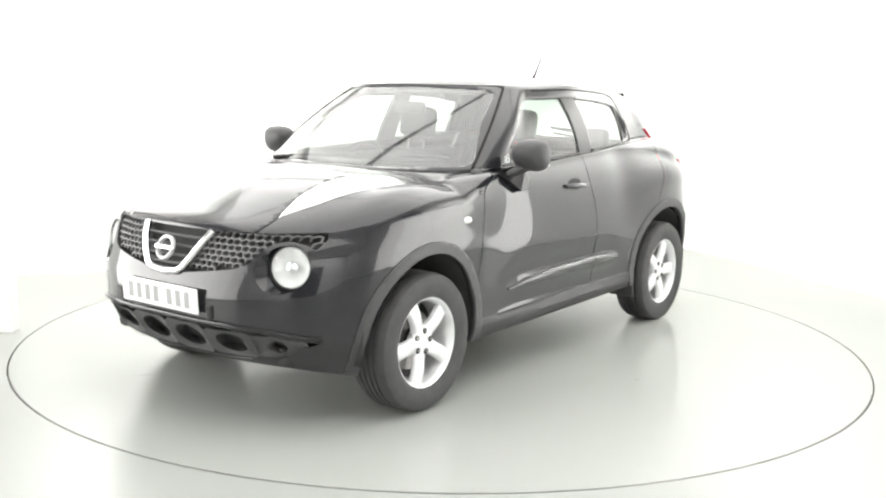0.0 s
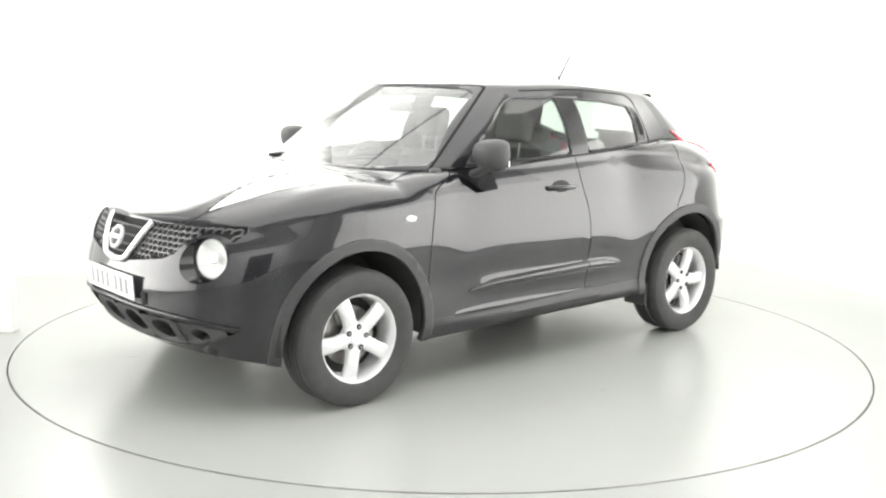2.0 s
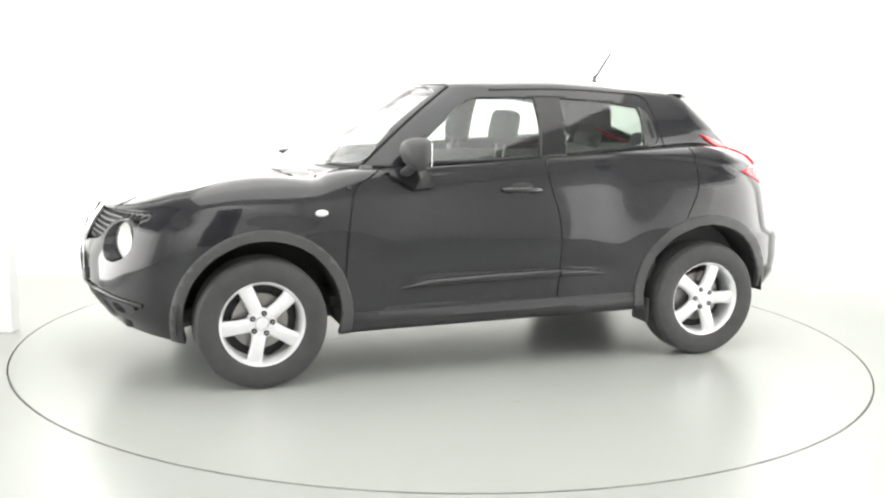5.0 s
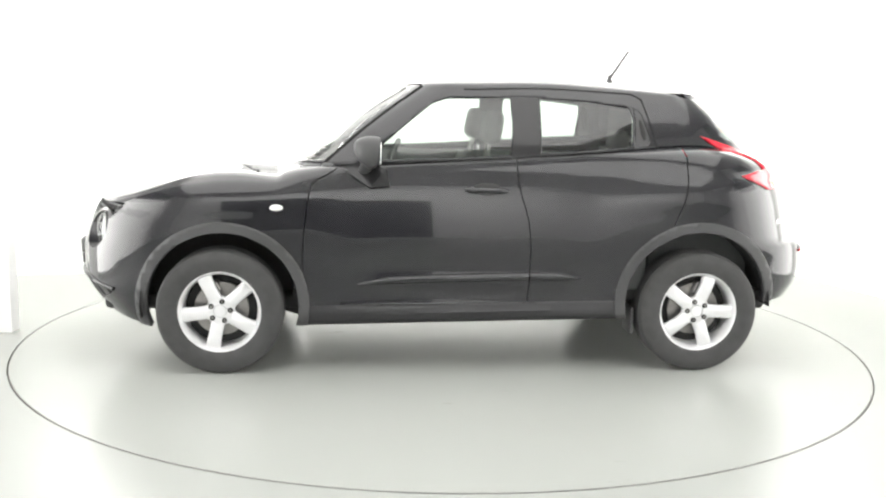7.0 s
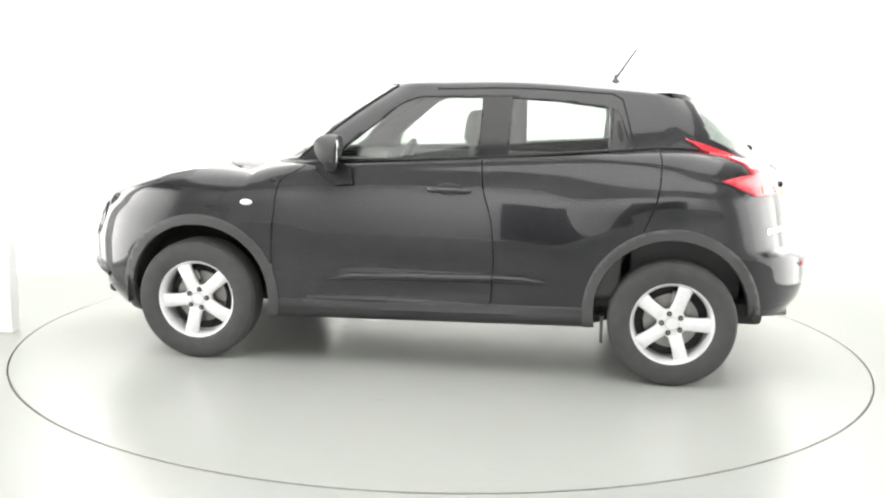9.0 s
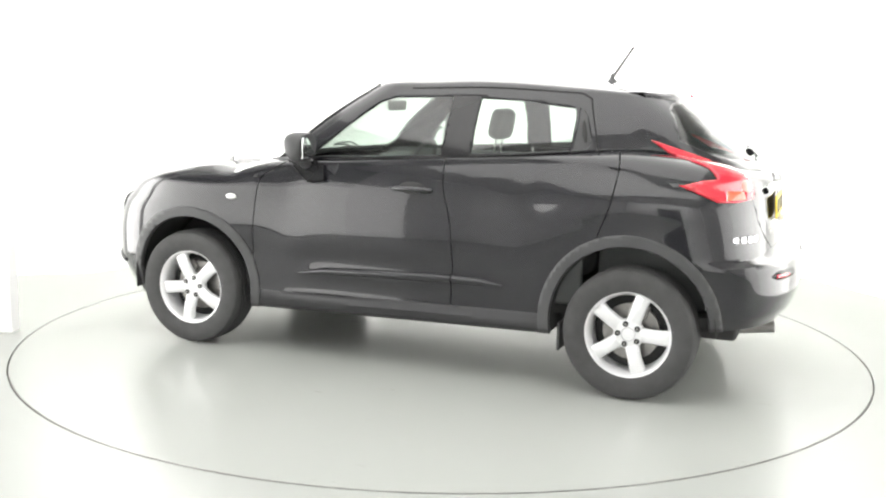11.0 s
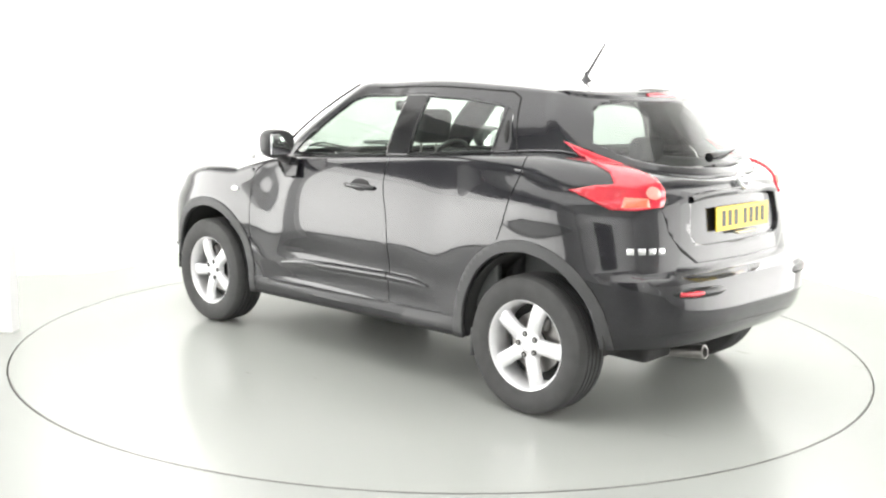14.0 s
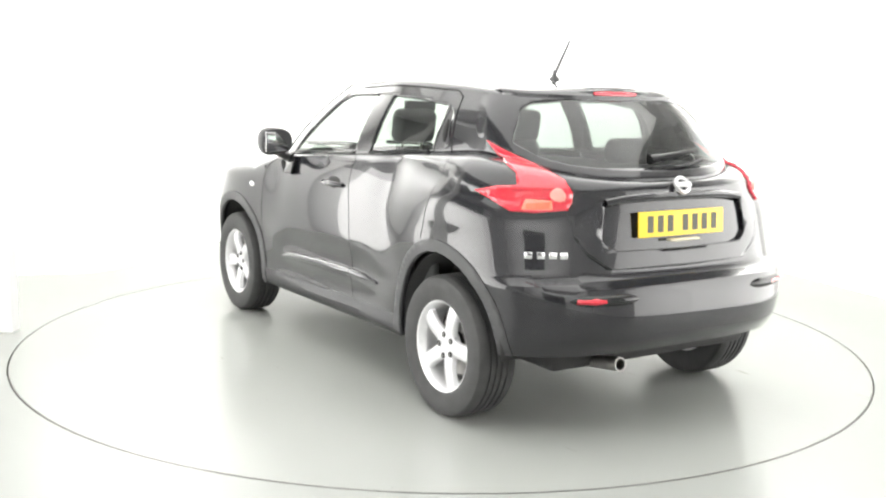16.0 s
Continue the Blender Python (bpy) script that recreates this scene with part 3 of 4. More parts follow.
def car_cabin(car, bm):
    b = take(bm, cut(bm, WINDSCREEN, "front", (0.05, 3), 0.05))
    part("windscreen", shift_out(mirrored(b, True), -0.004), SCREEN_GLASS, car, "clear greenish laminated windscreen")
    b = take(bm, cut(bm, BACKLIGHT, "rear", (1.0, 3), 0.05))
    part("rear_window", shift_out(mirrored(b, True), -0.004), REAR_GLASS, car, "dark tinted rear window")
    b = take(bm, cut(bm, FRONT_WINDOW, "side", (0.2, 3), 0.05))
    both("front_side_window", shift_out(b, -0.006), GLASS, car, "greenish front side window")
    b = take(bm, cut(bm, REAR_WINDOW, "side", (0.2, 3), 0.05))
    both("rear_side_window", shift_out(b, -0.006), GLASS, car, "greenish rear side window")
    b = take(bm, cut(bm, HANDLE_PANEL, "side", (0.2, 3), 0.05))
    both("pillar_handle_panel", shift_out(b, -0.003), PLASTIC, car, "black hidden rear door handle panel")
    b = take(bm, cut(bm, PILLAR, "side", (0.2, 3), 0.05))
    both("pillar_trim", b, GLOSS_BLACK, car, "black trim between the side windows", solid=0.02)
    part("cabin_frame", mirrored(bm, True), PAINT, car, "gloss black roof and window pillars", solid=0.02)


def tail_lamps(car, b):
    shift_out(b, 0.010)
    amber = take(b, cut(b, [(0.66, 0.992), (0.79, 0.992), (0.785, 1.03), (0.675, 1.035)], "corner", (1.0, 3), -2))
    for ob in both("tail_lamp", b, RED, car, "red boomerang-shaped tail lamp", solid=0.02):
        s = 1 if ob.data.vertices[0].co.y > 0 else -1
        bm = lathe([(0.0, 0.014), (0.02, 0.012), (0.034, 0.004), (0.036, -0.01)], 24, "x")
        bmesh.ops.transform(bm, matrix=Matrix.Translation(tail_point(s * 0.605, 1.045, 0.012)) @ Matrix.Rotation(radians(180 - s * 38), 4, "Z"), verts=bm.verts)
        part("reversing_lens", bm, PINK, ob, "round pale lens")
        part("indicator_lens", amber.copy() if s > 0 else mirrored(amber), AMBER, ob, "amber indicator lens", solid=0.02)


def head_lamps(car):
    for s in (1, -1):
        c = Vector((1.878, s * 0.602, 0.724))
        m = Matrix.Translation(c) @ Matrix.Rotation(radians(s * 22), 4, "Z") @ Matrix.Rotation(radians(-6), 4, "Y")

        def piece(profile, name, material, parent, label=""):
            bm = lathe(profile, 44, "x")
            bmesh.ops.transform(bm, matrix=m, verts=bm.verts)
            return part(name, bm, material, parent, label)
        lamp = piece([(0.098, -0.055), (0.098, -0.02), (0.096, 0.008), (0.092, 0.016), (0.087, 0.01), (0.085, -0.02)], "headlamp", GLOSS_BLACK, car, "round clear headlamp in a black bezel")
        # the mirrored bright room is put into the reflector's white colour
        piece([(0.086, 0.004), (0.076, -0.014), (0.05, -0.03), (0.025, -0.036), (0.0, -0.037)], "reflector", LAMP_WHITE, lamp, "lamp reflector, white for the mirrored room")
        piece([(0.026, -0.036), (0.023, -0.01), (0.0, -0.004)], "bulb_cap", CHROME, lamp)
        piece([(0.087, 0.012), (0.072, 0.028), (0.042, 0.04), (0.0, 0.045)], "lens", LENS, lamp, "clear domed lens")
        bm = bmesh.new()
        n, rings = 40, []
        for k in range(n):
            a = 2 * math.pi * k / n
            o = nose_point(s * 0.594 + 0.1 * math.cos(a), 0.718 + 0.1 * math.sin(a), -0.001)
            i = m @ Vector((0.004, 0.096 * math.cos(a), 0.096 * math.sin(a)))
            rings.append([bm.verts.new(v) for v in (o, o.lerp(i, 0.5) - Vector((0.006, 0, 0)), i)])
        for k in range(n):
            p, q = rings[k], rings[(k + 1) % n]
            for j in range(2):
                bm.faces.new((p[j], q[j], q[j + 1], p[j + 1]))
        bmesh.ops.recalc_face_normals(bm, faces=bm.faces)
        part("lamp_surround", bm, PAINT, lamp, "black scoop round the lamp")


def nose_point(y, z, out=0.0):
    """A point of the nose's surface at a given side offset and height."""
    s = min(1.0, abs(y) / half_width(XS_F, z))
    n = nose_round(z)
    c = max(0.0, 1 - s ** n) ** (1 / n)
    return Vector((XS_F + (nose(z) - XS_F) * c + out, y, z))


def tail_point(y, z, out=0.0):
    nr = 3.3 - 0.8 * min(1, max(0, (z - 0.7) / 0.35))
    s = min(1.0, abs(y) / half_width(XS_R, z))
    c = max(0.0, 1 - s ** nr) ** (1 / nr)
    return Vector((XS_R + (tail(z) - XS_R) * c - out, y, z))


def grille(car, b):
    part("grille_backing", mirrored(pocket(b, 0.04), True), CAVITY, car, "dark grille opening")
    # honeycomb on both sides
    bm = bmesh.new()
    w, h = 0.036, 0.024
    for i in range(-26, 27):
        for j in range(-6, 6):
            y, z = i * w + (w / 2 if j % 2 else 0), 0.77 + j * h
            if abs(y) < 0.10 or not all(inside(GRILLE, abs(y) + p * w, z + q * h) for p, q in ((0.35, 0.1), (-0.35, 0.1), (0, 0.3), (0, -0.3))):
                continue
            v = (z - 0.665) / 0.185
            if abs(y) < 0.10 + 0.12 * max(0, v):
                continue
            for a, b2 in (((0, 0.5), (0.5, 0.18)), ((0, 0.5), (-0.5, 0.18)), ((0.5, 0.18), (0.5, -0.4)), ((-0.5, 0.18), (-0.5, -0.4))):
                p, q = nose_point(y + a[0] * w, z + a[1] * h, -0.012), nose_point(y + b2[0] * w, z + b2[1] * h, -0.012)
                d = q - p
                n = Vector((1, 0, 0))
                t = d.cross(n).normalized() * 0.0032
                k = n * 0.012
                vs = [bm.verts.new(o) for o in (p - t, p + t, q + t, q - t, p - t - k, p + t - k, q + t - k, q - t - k)]
                for f in ((0, 1, 2, 3), (0, 4, 5, 1), (3, 2, 6, 7), (1, 5, 6, 2), (0, 3, 7, 4)):
                    bm.faces.new([vs[x] for x in f])
    bmesh.ops.recalc_face_normals(bm, faces=bm.faces)
    mesh = part("grille_mesh", bm, mat("grey_grille_plastic", (0.16, 0.16, 0.165), 0.35, vary=0.1), car, "dark grey honeycomb grille mesh", smooth=False)
    tagged(mesh, kind="stuff")
    # bright U-shaped frame and its bars
    path = [(0.225, 0.852), (0.195, 0.80), (0.155, 0.735), (0.12, 0.69), (0.09, 0.672), (0.0, 0.664)]
    pts = [nose_point(y, z, 0.006) for y, z in path] + [nose_point(-y, z, 0.006) for y, z in reversed(path[:-1])]
    part("grille_frame", tube(pts, 0.0165, 10), CHROME, car, "chrome U-shaped grille frame")
    for z in (0.70, 0.735, 0.775, 0.815):
        half = 0.10 + 0.115 * (z - 0.68) / 0.16
        part("grille_bar", tube([nose_point(y * half, z, -0.004) for y in (-1, -0.5, 0, 0.5, 1)], 0.007, 8), PLASTIC, car)
    emblem(car, nose_point(0, 0.765, 0.03), 0, 0.056, 20)


def emblem(car, at, turn, r, lean):
    m = Matrix.Translation(at) @ Matrix.Rotation(radians(turn), 4, "Z") @ Matrix.Rotation(radians(-lean), 4, "Y")
    bm = lathe([(r, -0.008), (r, 0.006), (r - 0.006, 0.010), (r - 0.013, 0.006), (r - 0.014, -0.008)], 40, "x", True)
    bmesh.ops.transform(bm, matrix=m, verts=bm.verts)
    e = part("emblem", bm, ALLOY, car, "round chrome emblem with a bar")
    part("emblem_bar", bm_box(-0.004, 0.012, -r * 1.12, r * 1.12, -0.010, 0.010, 0.003, m=m), ALLOY, e)


def intake(car, b):
    part("lower_intake", mirrored(pocket(b, 0.07), True), CAVITY, car, "dark lower air intake")
    part("intake_grille_surround", intake_face(), PLASTIC, car, "black lower grille with oval holes")


def intake_face():
    """A black bar face with oval openings in front of the intake."""
    bm = bmesh.new()
    cells = [(-0.56, 0.04, 0.03), (-0.36, 0.08, 0.045), (-0.12, 0.09, 0.052), (0.12, 0.09, 0.052), (0.36, 0.08, 0.045), (0.56, 0.04, 0.03)]
    for c, rx, rz in cells:
        zc = 0.383
        n = 28
        a, b2 = [], []
        for k in range(n):
            t = 2 * math.pi * k / n
            co, si = math.cos(t), math.sin(t)
            a.append(bm.verts.new(nose_point(c + rx * co, zc + rz * si, -0.02)))
            hw, hh = 0.12, 0.076
            e = max(abs(co), abs(si))
            b2.append(bm.verts.new(nose_point(c + hw * co / e, zc + hh * si / e * (1 - 0.35 * abs(c) / 0.6), -0.006)))
        deep = [bm.verts.new(v.co + Vector((-0.05, 0, 0))) for v in a]
        for k in range(n):
            j = (k + 1) % n
            bm.faces.new((a[k], a[j], b2[j], b2[k]))
            bm.faces.new((deep[k], deep[j], a[j], a[k]))
    bmesh.ops.recalc_face_normals(bm, faces=bm.faces)
    return bm


def recess(car, b):
    bm = mirrored(pocket(b, 0.018), True)
    r = part("plate_recess", bm, PAINT, car, "black recess for the rear number plate")
    bm = tube([tail_point(y, 1.04 - 0.02 * (abs(y) / 0.4) ** 4, 0.004) for y in np.linspace(-0.41, 0.41, 15)], 0.014, 8, flat=1.2)
    part("tailgate_handle_bar", bm, PAINT, car, "black handle bar above the plate")


def plate(car, name, at, tilt, material, ink, label):
    m = Matrix.Translation(at) @ Matrix.Rotation(radians(tilt), 4, "Y")
    p = part(name, bm_box(-0.004, 0.004, -0.26, 0.26, -0.0555, 0.0555, 0.002, m=m), material, car, label)
    s = 1 if at[0] > 0 else -1
    for k in range(7):
        y = -0.197 + 0.0595 * k + (0.032 if k > 3 else 0)
        part("character_bar", bm_box(s * 0.0038, s * 0.0056, y - 0.017, y + 0.017, -0.036, 0.036, m=m), ink, p, smooth=False)
    return p


# ---- wheels ----
def wheel(car, x, y, s, turn):
    """A five-spoke wheel; s is the side its face looks to."""
    root = new("wheel")
    root.parent = car
    root.matrix_basis = pose(x, y, HUB_Z, 0, turn, 0) @ Matrix.Diagonal((1, s, 1, 1))
    R = HUB_Z
    prof = [(0.205, -0.085), (0.24, -0.1), (0.29, -0.104), (0.312, -0.096), (0.322, -0.082), (R, -0.06)]
    for g in (-0.045, -0.015, 0.015, 0.045):
        prof += [(R, g - 0.006), (R - 0.008, g - 0.004), (R - 0.008, g + 0.004), (R, g + 0.006)]
    prof += [(R, 0.06), (0.322, 0.082), (0.312, 0.096), (0.29, 0.104), (0.262, 0.103), (0.24, 0.1), (0.212, 0.092), (0.205, 0.085)]
    part("tyre", lathe(prof, 72), RUBBER, root, "worn black rubber tyre", angle=30)
    rim = part("rim", lathe([(0.214, -0.085), (0.2, -0.08), (0.19, -0.05), (0.188, 0.03), (0.192, 0.06), (0.2, 0.078), (0.207, 0.09), (0.218, 0.093), (0.219, 0.087)], 60),
               ALLOY, root, "silver alloy wheel rim")
    part("hub", lathe([(0.075, 0.03), (0.075, 0.058), (0.068, 0.066), (0.036, 0.068), (0.034, 0.062), (0.03, 0.068), (0.0, 0.07)], 40), ALLOY, rim)
    bm0 = bmesh.new()
    rows = []
    for k in range(9):
        t = k / 8
        r = 0.05 + 0.148 * t
        w = 0.0255 + 0.013 * t + 0.012 * (1 - t) ** 3
        dz = 0.064 + 0.012 * math.sin(math.pi * t * 0.9) + 0.002 * t
        rows.append([(-w, dz - 0.03, r), (-w, dz - 0.008, r), (-w * 0.72, dz, r), (0, dz - 0.002, r), (w * 0.72, dz, r), (w, dz - 0.008, r), (w, dz - 0.03, r)])
    vs = [[bm0.verts.new(p) for p in row] for row in rows]
    for i in range(8):
        for j in range(6):
            bm0.faces.new((vs[i][j], vs[i][j + 1], vs[i + 1][j + 1], vs[i + 1][j]))
    bmesh.ops.recalc_face_normals(bm0, faces=bm0.faces)
    if sum(f.normal.y for f in bm0.faces) < 0:
        bmesh.ops.reverse_faces(bm0, faces=bm0.faces)
    for k in range(5):
        b = bm0.copy()
        bmesh.ops.rotate(b, verts=b.verts, cent=(0, 0, 0), matrix=Matrix.Rotation(radians(72 * k), 3, "Y"))
        part("spoke", b, ALLOY, rim, angle=60)
        # dark disc on the hub stands in for the shade in each nut hole
        b = lathe([(0.0, 0.0708), (0.0135, 0.0712), (0.0145, 0.06)], 14)
        a = radians(72 * k + 36)
        bmesh.ops.translate(b, verts=b.verts, vec=(0.052 * math.sin(a), 0, 0.052 * math.cos(a)))
        part("nut_hole_shade", b, CAVITY, rim)
        b = lathe([(0.0, 0.0735), (0.006, 0.073), (0.007, 0.066)], 6)
        bmesh.ops.translate(b, verts=b.verts, vec=(0.052 * math.sin(a), 0, 0.052 * math.cos(a)))
        part("wheel_nut", b, STEEL, rim)
    bm0.free()
    part("brake_disc", lathe([(0.06, 0.0), (0.14, 0.0), (0.142, -0.012), (0.06, -0.012)], 48), STEEL, root, "grey steel brake disc")
    part("brake_backing", lathe([(0.0, -0.03), (0.186, -0.03), (0.186, -0.05), (0.0, -0.05)], 40), CAVITY, root)
    part("brake_caliper", bm_box(-0.045, 0.045, -0.03, 0.03, 0.085, 0.15, 0.008), STEEL, root)
    return root


# ---- other parts of the car ----
def mirrors(car):
    for s in (1, -1):
        bm = bmesh.new()
        bmesh.ops.create_uvsphere(bm, u_segments=32, v_segments=20, radius=1)
        for v in bm.verts:
            c = v.co
            if c.x < -0.45:
                c.x = -0.45
            k = 1 + 0.12 * c.y
            v.co = Vector((0.082 * c.x * (1 + 0.3 * c.z), 0.102 * math.copysign(abs(c.y) ** 0.72, c.y), 0.08 * k * math.copysign(abs(c.z) ** 0.82, c.z)))
        if s < 0:
            for v in bm.verts:
                v.co.y *= -1
            bmesh.ops.reverse_faces(bm, faces=bm.faces)
        bmesh.ops.translate(bm, verts=bm.verts, vec=(0.50, s * 0.905, 1.16))
        house = part("door_mirror", bm, PLASTIC, car, "dark grey rounded door mirror")
        bm = bm_box(-0.003, 0.003, -0.075, 0.075, -0.056, 0.056, 0.0025, m=Matrix.Translation((0.461, s * 0.908, 1.158)) @ Matrix.Rotation(radians(s * 6), 4, "Z"))
        part("mirror_glass", bm, CHROME, house, "mirror glass")
        bm = tube([(0.53, s * 0.78, 1.05), (0.525, s * 0.84, 1.075), (0.51, s * 0.92, 1.115)], [0.035, 0.032, 0.03], 12, flat=0.7)
        part("mirror_foot", bm, PLASTIC, house)
        bm = bmesh.new()
        vs = [bm.verts.new(p) for p in ((0.66, s * 0.778, 1.075), (0.50, s * 0.80, 1.10), (0.42, s * 0.822, 1.07), (0.40, s * 0.853, 0.985), (0.50, s * 0.853, 0.975), (0.58, s * 0.835, 1.03))]
        bm.faces.new(vs if s < 0 else list(reversed(vs)))
        part("mirror_base", bm, GLOSS_BLACK, house, smooth=False, solid=0.012)


def handles(doors):
    for d in doors:
        s = 1 if d.data.vertices[0].co.y > 0 else -1
        y = half_width(-0.1, 0.965)
        # flush dark oval carries the shade of the handle recess
        bm = bmesh.new()
        bmesh.ops.create_uvsphere(bm, u_segments=24, v_segments=12, radius=1, matrix=Matrix.Translation((-0.105, s * (y - 0.006), 0.962)) @ Matrix.Diagonal((0.082, 0.013, 0.042, 1)))
        part("handle_shade_oval", bm, CAVITY, d, "dark oval for the shaded handle recess")
        pts = [(-0.215, s * (y + 0.006), 0.963), (-0.19, s * (y + 0.022), 0.965), (-0.105, s * (y + 0.03), 0.967), (-0.02, s * (y + 0.022), 0.968), (0.005, s * (y + 0.006), 0.968)]
        part("door_handle", tube(pts, [0.010, 0.014, 0.015, 0.014, 0.010], 10), PAINT, d, "black door handle")
        pts = [(0.56, s * (half_width(0.56, 0.47) + 0.002), 0.468), (0.40, s * (half_width(0.4, 0.49) + 0.0), 0.492), (0.1, s * (half_width(0.1, 0.503) + 0.0), 0.504),
               (-0.337, s * (half_width(-0.337, 0.512) + 0.0), 0.514)]
        part("door_strip", tube(pts, [0.006, 0.02, 0.022, 0.022], 12, flat=1.0), PAINT, d, "raised lower door strip")


def details(car, fd, rd, bumper):
    handles(fd)
    mirrors(car)
    for d in rd:
        s = 1 if d.data.vertices[0].co.y > 0 else -1
        pts = [(-0.344, s * half_width(-0.344, 0.513), 0.514), (-0.5, s * (half_width(-0.5, 0.51) + 0.0), 0.512), (-0.62, s * (half_width(-0.62, 0.50) + 0.003), 0.502)]
        part("door_strip", tube(pts, [0.022, 0.02, 0.006], 12, flat=1.0), PAINT, d, "raised lower door strip")
    for s in (1, -1):
        # side repeater on the wing
        y = half_width(0.975, 0.868)
        bm = bmesh.new()
        bmesh.ops.create_uvsphere(bm, u_segments=20, v_segments=10, radius=1, matrix=Matrix.Translation((0.975, s * y, 0.868)) @ Matrix.Diagonal((0.034, 0.012, 0.017, 1)))
        part("side_repeater", bm, LAMP_WHITE, car, "small oval clear side repeater")
        # rear reflector and mud flap
        pts = [tail_point(s * yy, 0.632, 0.006) for yy in (0.47, 0.55, 0.62)]
        slot = [tail_point(s * yy, 0.632, -0.008) for yy in np.linspace(0.34, 0.64, 9)]
        part("reflector_slot", tube(slot, [0.008, 0.02, 0.024, 0.025, 0.025, 0.025, 0.025, 0.02, 0.008], 10), GLOSS_BLACK, bumper, "dark slot across the bumper")
        part("rear_reflector", tube(pts, [0.010, 0.016, 0.010], 10), RED, bumper, "red bumper reflector")
        part("mud_flap", bm_box(-0.92, -0.905, s * 0.66, s * 0.82, 0.20, 0.34, 0.004), PLASTIC, car)
        # model lettering
        for k in range(4):
            yy = 0.735 - 0.042 * k
            p, q = tail_point(yy + 0.016, 0.805), tail_point(yy - 0.016, 0.805)
            if s > 0:
                d = (q - p).normalized()
                bm = bm_box(-0.016, 0.016, -0.003, 0.003, -0.014, 0.014, 0.002, m=Matrix.Translation((p + q) / 2) @ Matrix.Rotation(math.atan2(d.y, d.x), 4, "Z"))
                part("model_badge_bar", bm, CHROME, car, "chrome model lettering bar")
        # wheel well
        for wx, wy in WHEELS:
            bm = lathe([(0.0, 0.0), (0.41, 0.0), (0.41, 0.36)], 40)
            low = {True: -0.09, False: -0.09 if wx > 0 else 0.03}
            for f in [f for f in bm.faces if f.calc_center_median().z < low[f.calc_center_median().x > 0]]:
                bm.faces.remove(f)
            bmesh.ops.transform(bm, matrix=Matrix.Translation((wx, s * 0.46, 0.35)) @ Matrix.Diagonal((1, s, 1, 1)), verts=bm.verts)
            part("wheel_well", bm, CAVITY, car, "black wheel well lining", solid=0.005)
    plate(car, "front_number_plate", (2.094, 0, 0.56), 4, WHITE_PLATE, GREY_INK, "white front number plate with pale characters")
    plate(car, "rear_number_plate", (-1.868, 0, 0.922), 4, YELLOW, DARK_INK, "yellow rear number plate with dark characters")
    emblem(car, tail_point(0, 1.085, 0.024), 180, 0.042, 30)
    # rear wiper
    w = part("rear_wiper", tube([(-1.70, 0.05, 1.185), (-1.71, -0.06, 1.2), (-1.66, -0.28, 1.22)], [0.028, 0.022, 0.012], 10, flat=0.8), GLOSS_BLACK, car, "black rear wiper arm")
    part("wiper_blade", tube([(-1.74, 0.07, 1.15), (-1.745, -0.1, 1.155), (-1.70, -0.28, 1.18)], 0.008, 8), GLOSS_BLACK, w)
    # roof aerial
    bm = lathe([(0.0, 0.05), (0.008, 0.045), (0.013, 0.02), (0.03, 0.0), (0.03, -0.012)], 20, "z")
    bmesh.ops.translate(bm, verts=bm.verts, vec=(-0.945, 0, roof_mid(-0.945)))
    a = part("aerial", bm, PLASTIC, car, "black roof aerial")
    z = roof_mid(-0.945)
    part("aerial_mast", tube([(-0.95, 0, z + 0.03), (-1.055, 0, z + 0.19)], [0.008, 0.006], 8), PLASTIC, a)
    # roof spoiler with high brake lamp
    bm = bmesh.new()
    rows = []
    for k in range(25):
        y = -0.525 + 1.05 * k / 24
        e = abs(y) / 0.54
        xo = -1.1 - 0.3 * max(0, 1 - e ** 2.8) ** (1 / 2.8)
        z = roof_z(xo)
        rows.append([(xo + 0.07, y, roof_at(xo + 0.07, y) + 0.003), (xo + 0.03, y * 1.005, roof_at(xo + 0.03, y) + 0.008), (xo + 0.004, y * 1.01, z + 0.016), (xo - 0.012, y * 1.015, z + 0.004),
                     (xo - 0.014, y * 1.015, z - 0.016), (xo + 0.004, y * 1.01, z - 0.03)])
    vs = [[bm.verts.new(p) for p in r] for r in rows]
    for i in range(24):
        for j in range(5):
            bm.faces.new((vs[i][j], vs[i + 1][j], vs[i + 1][j + 1], vs[i][j + 1]))
    bmesh.ops.recalc_face_normals(bm, faces=bm.faces)
    sp = part("roof_spoiler", bm, PAINT, car, "black roof spoiler over the rear window", solid=0.006)
    part("high_brake_lamp", tube([(-1.398, y, roof_z(-1.4) + 0.012) for y in (-0.13, -0.06, 0, 0.06, 0.13)], [0.01, 0.015, 0.015, 0.015, 0.01], 10), RED, sp, "red high brake lamp")
    # exhaust
    bm = lathe([(0.024, 0.12), (0.03, 0.12), (0.031, -0.14), (0.026, -0.14), (0.024, 0.0)], 24, "x")
    bmesh.ops.transform(bm, matrix=Matrix.Translation((-1.77, 0.36, 0.315)) @ Matrix.Rotation(radians(8), 4, "Y"), verts=bm.verts)
    part("exhaust_pipe", bm, STEEL, car, "grey steel exhaust tailpipe")
    bm = bm_box(-1.72, -1.2, -0.45, 0.45, 0.28, 0.4, 0.03)
    part("silencer", bm, CAVITY, car)
    # underbody
    part("underbody", bm_box(-1.75, 1.9, -0.6, 0.6, 0.285, 0.37, 0.03), CAVITY, car, "dark underbody tray")
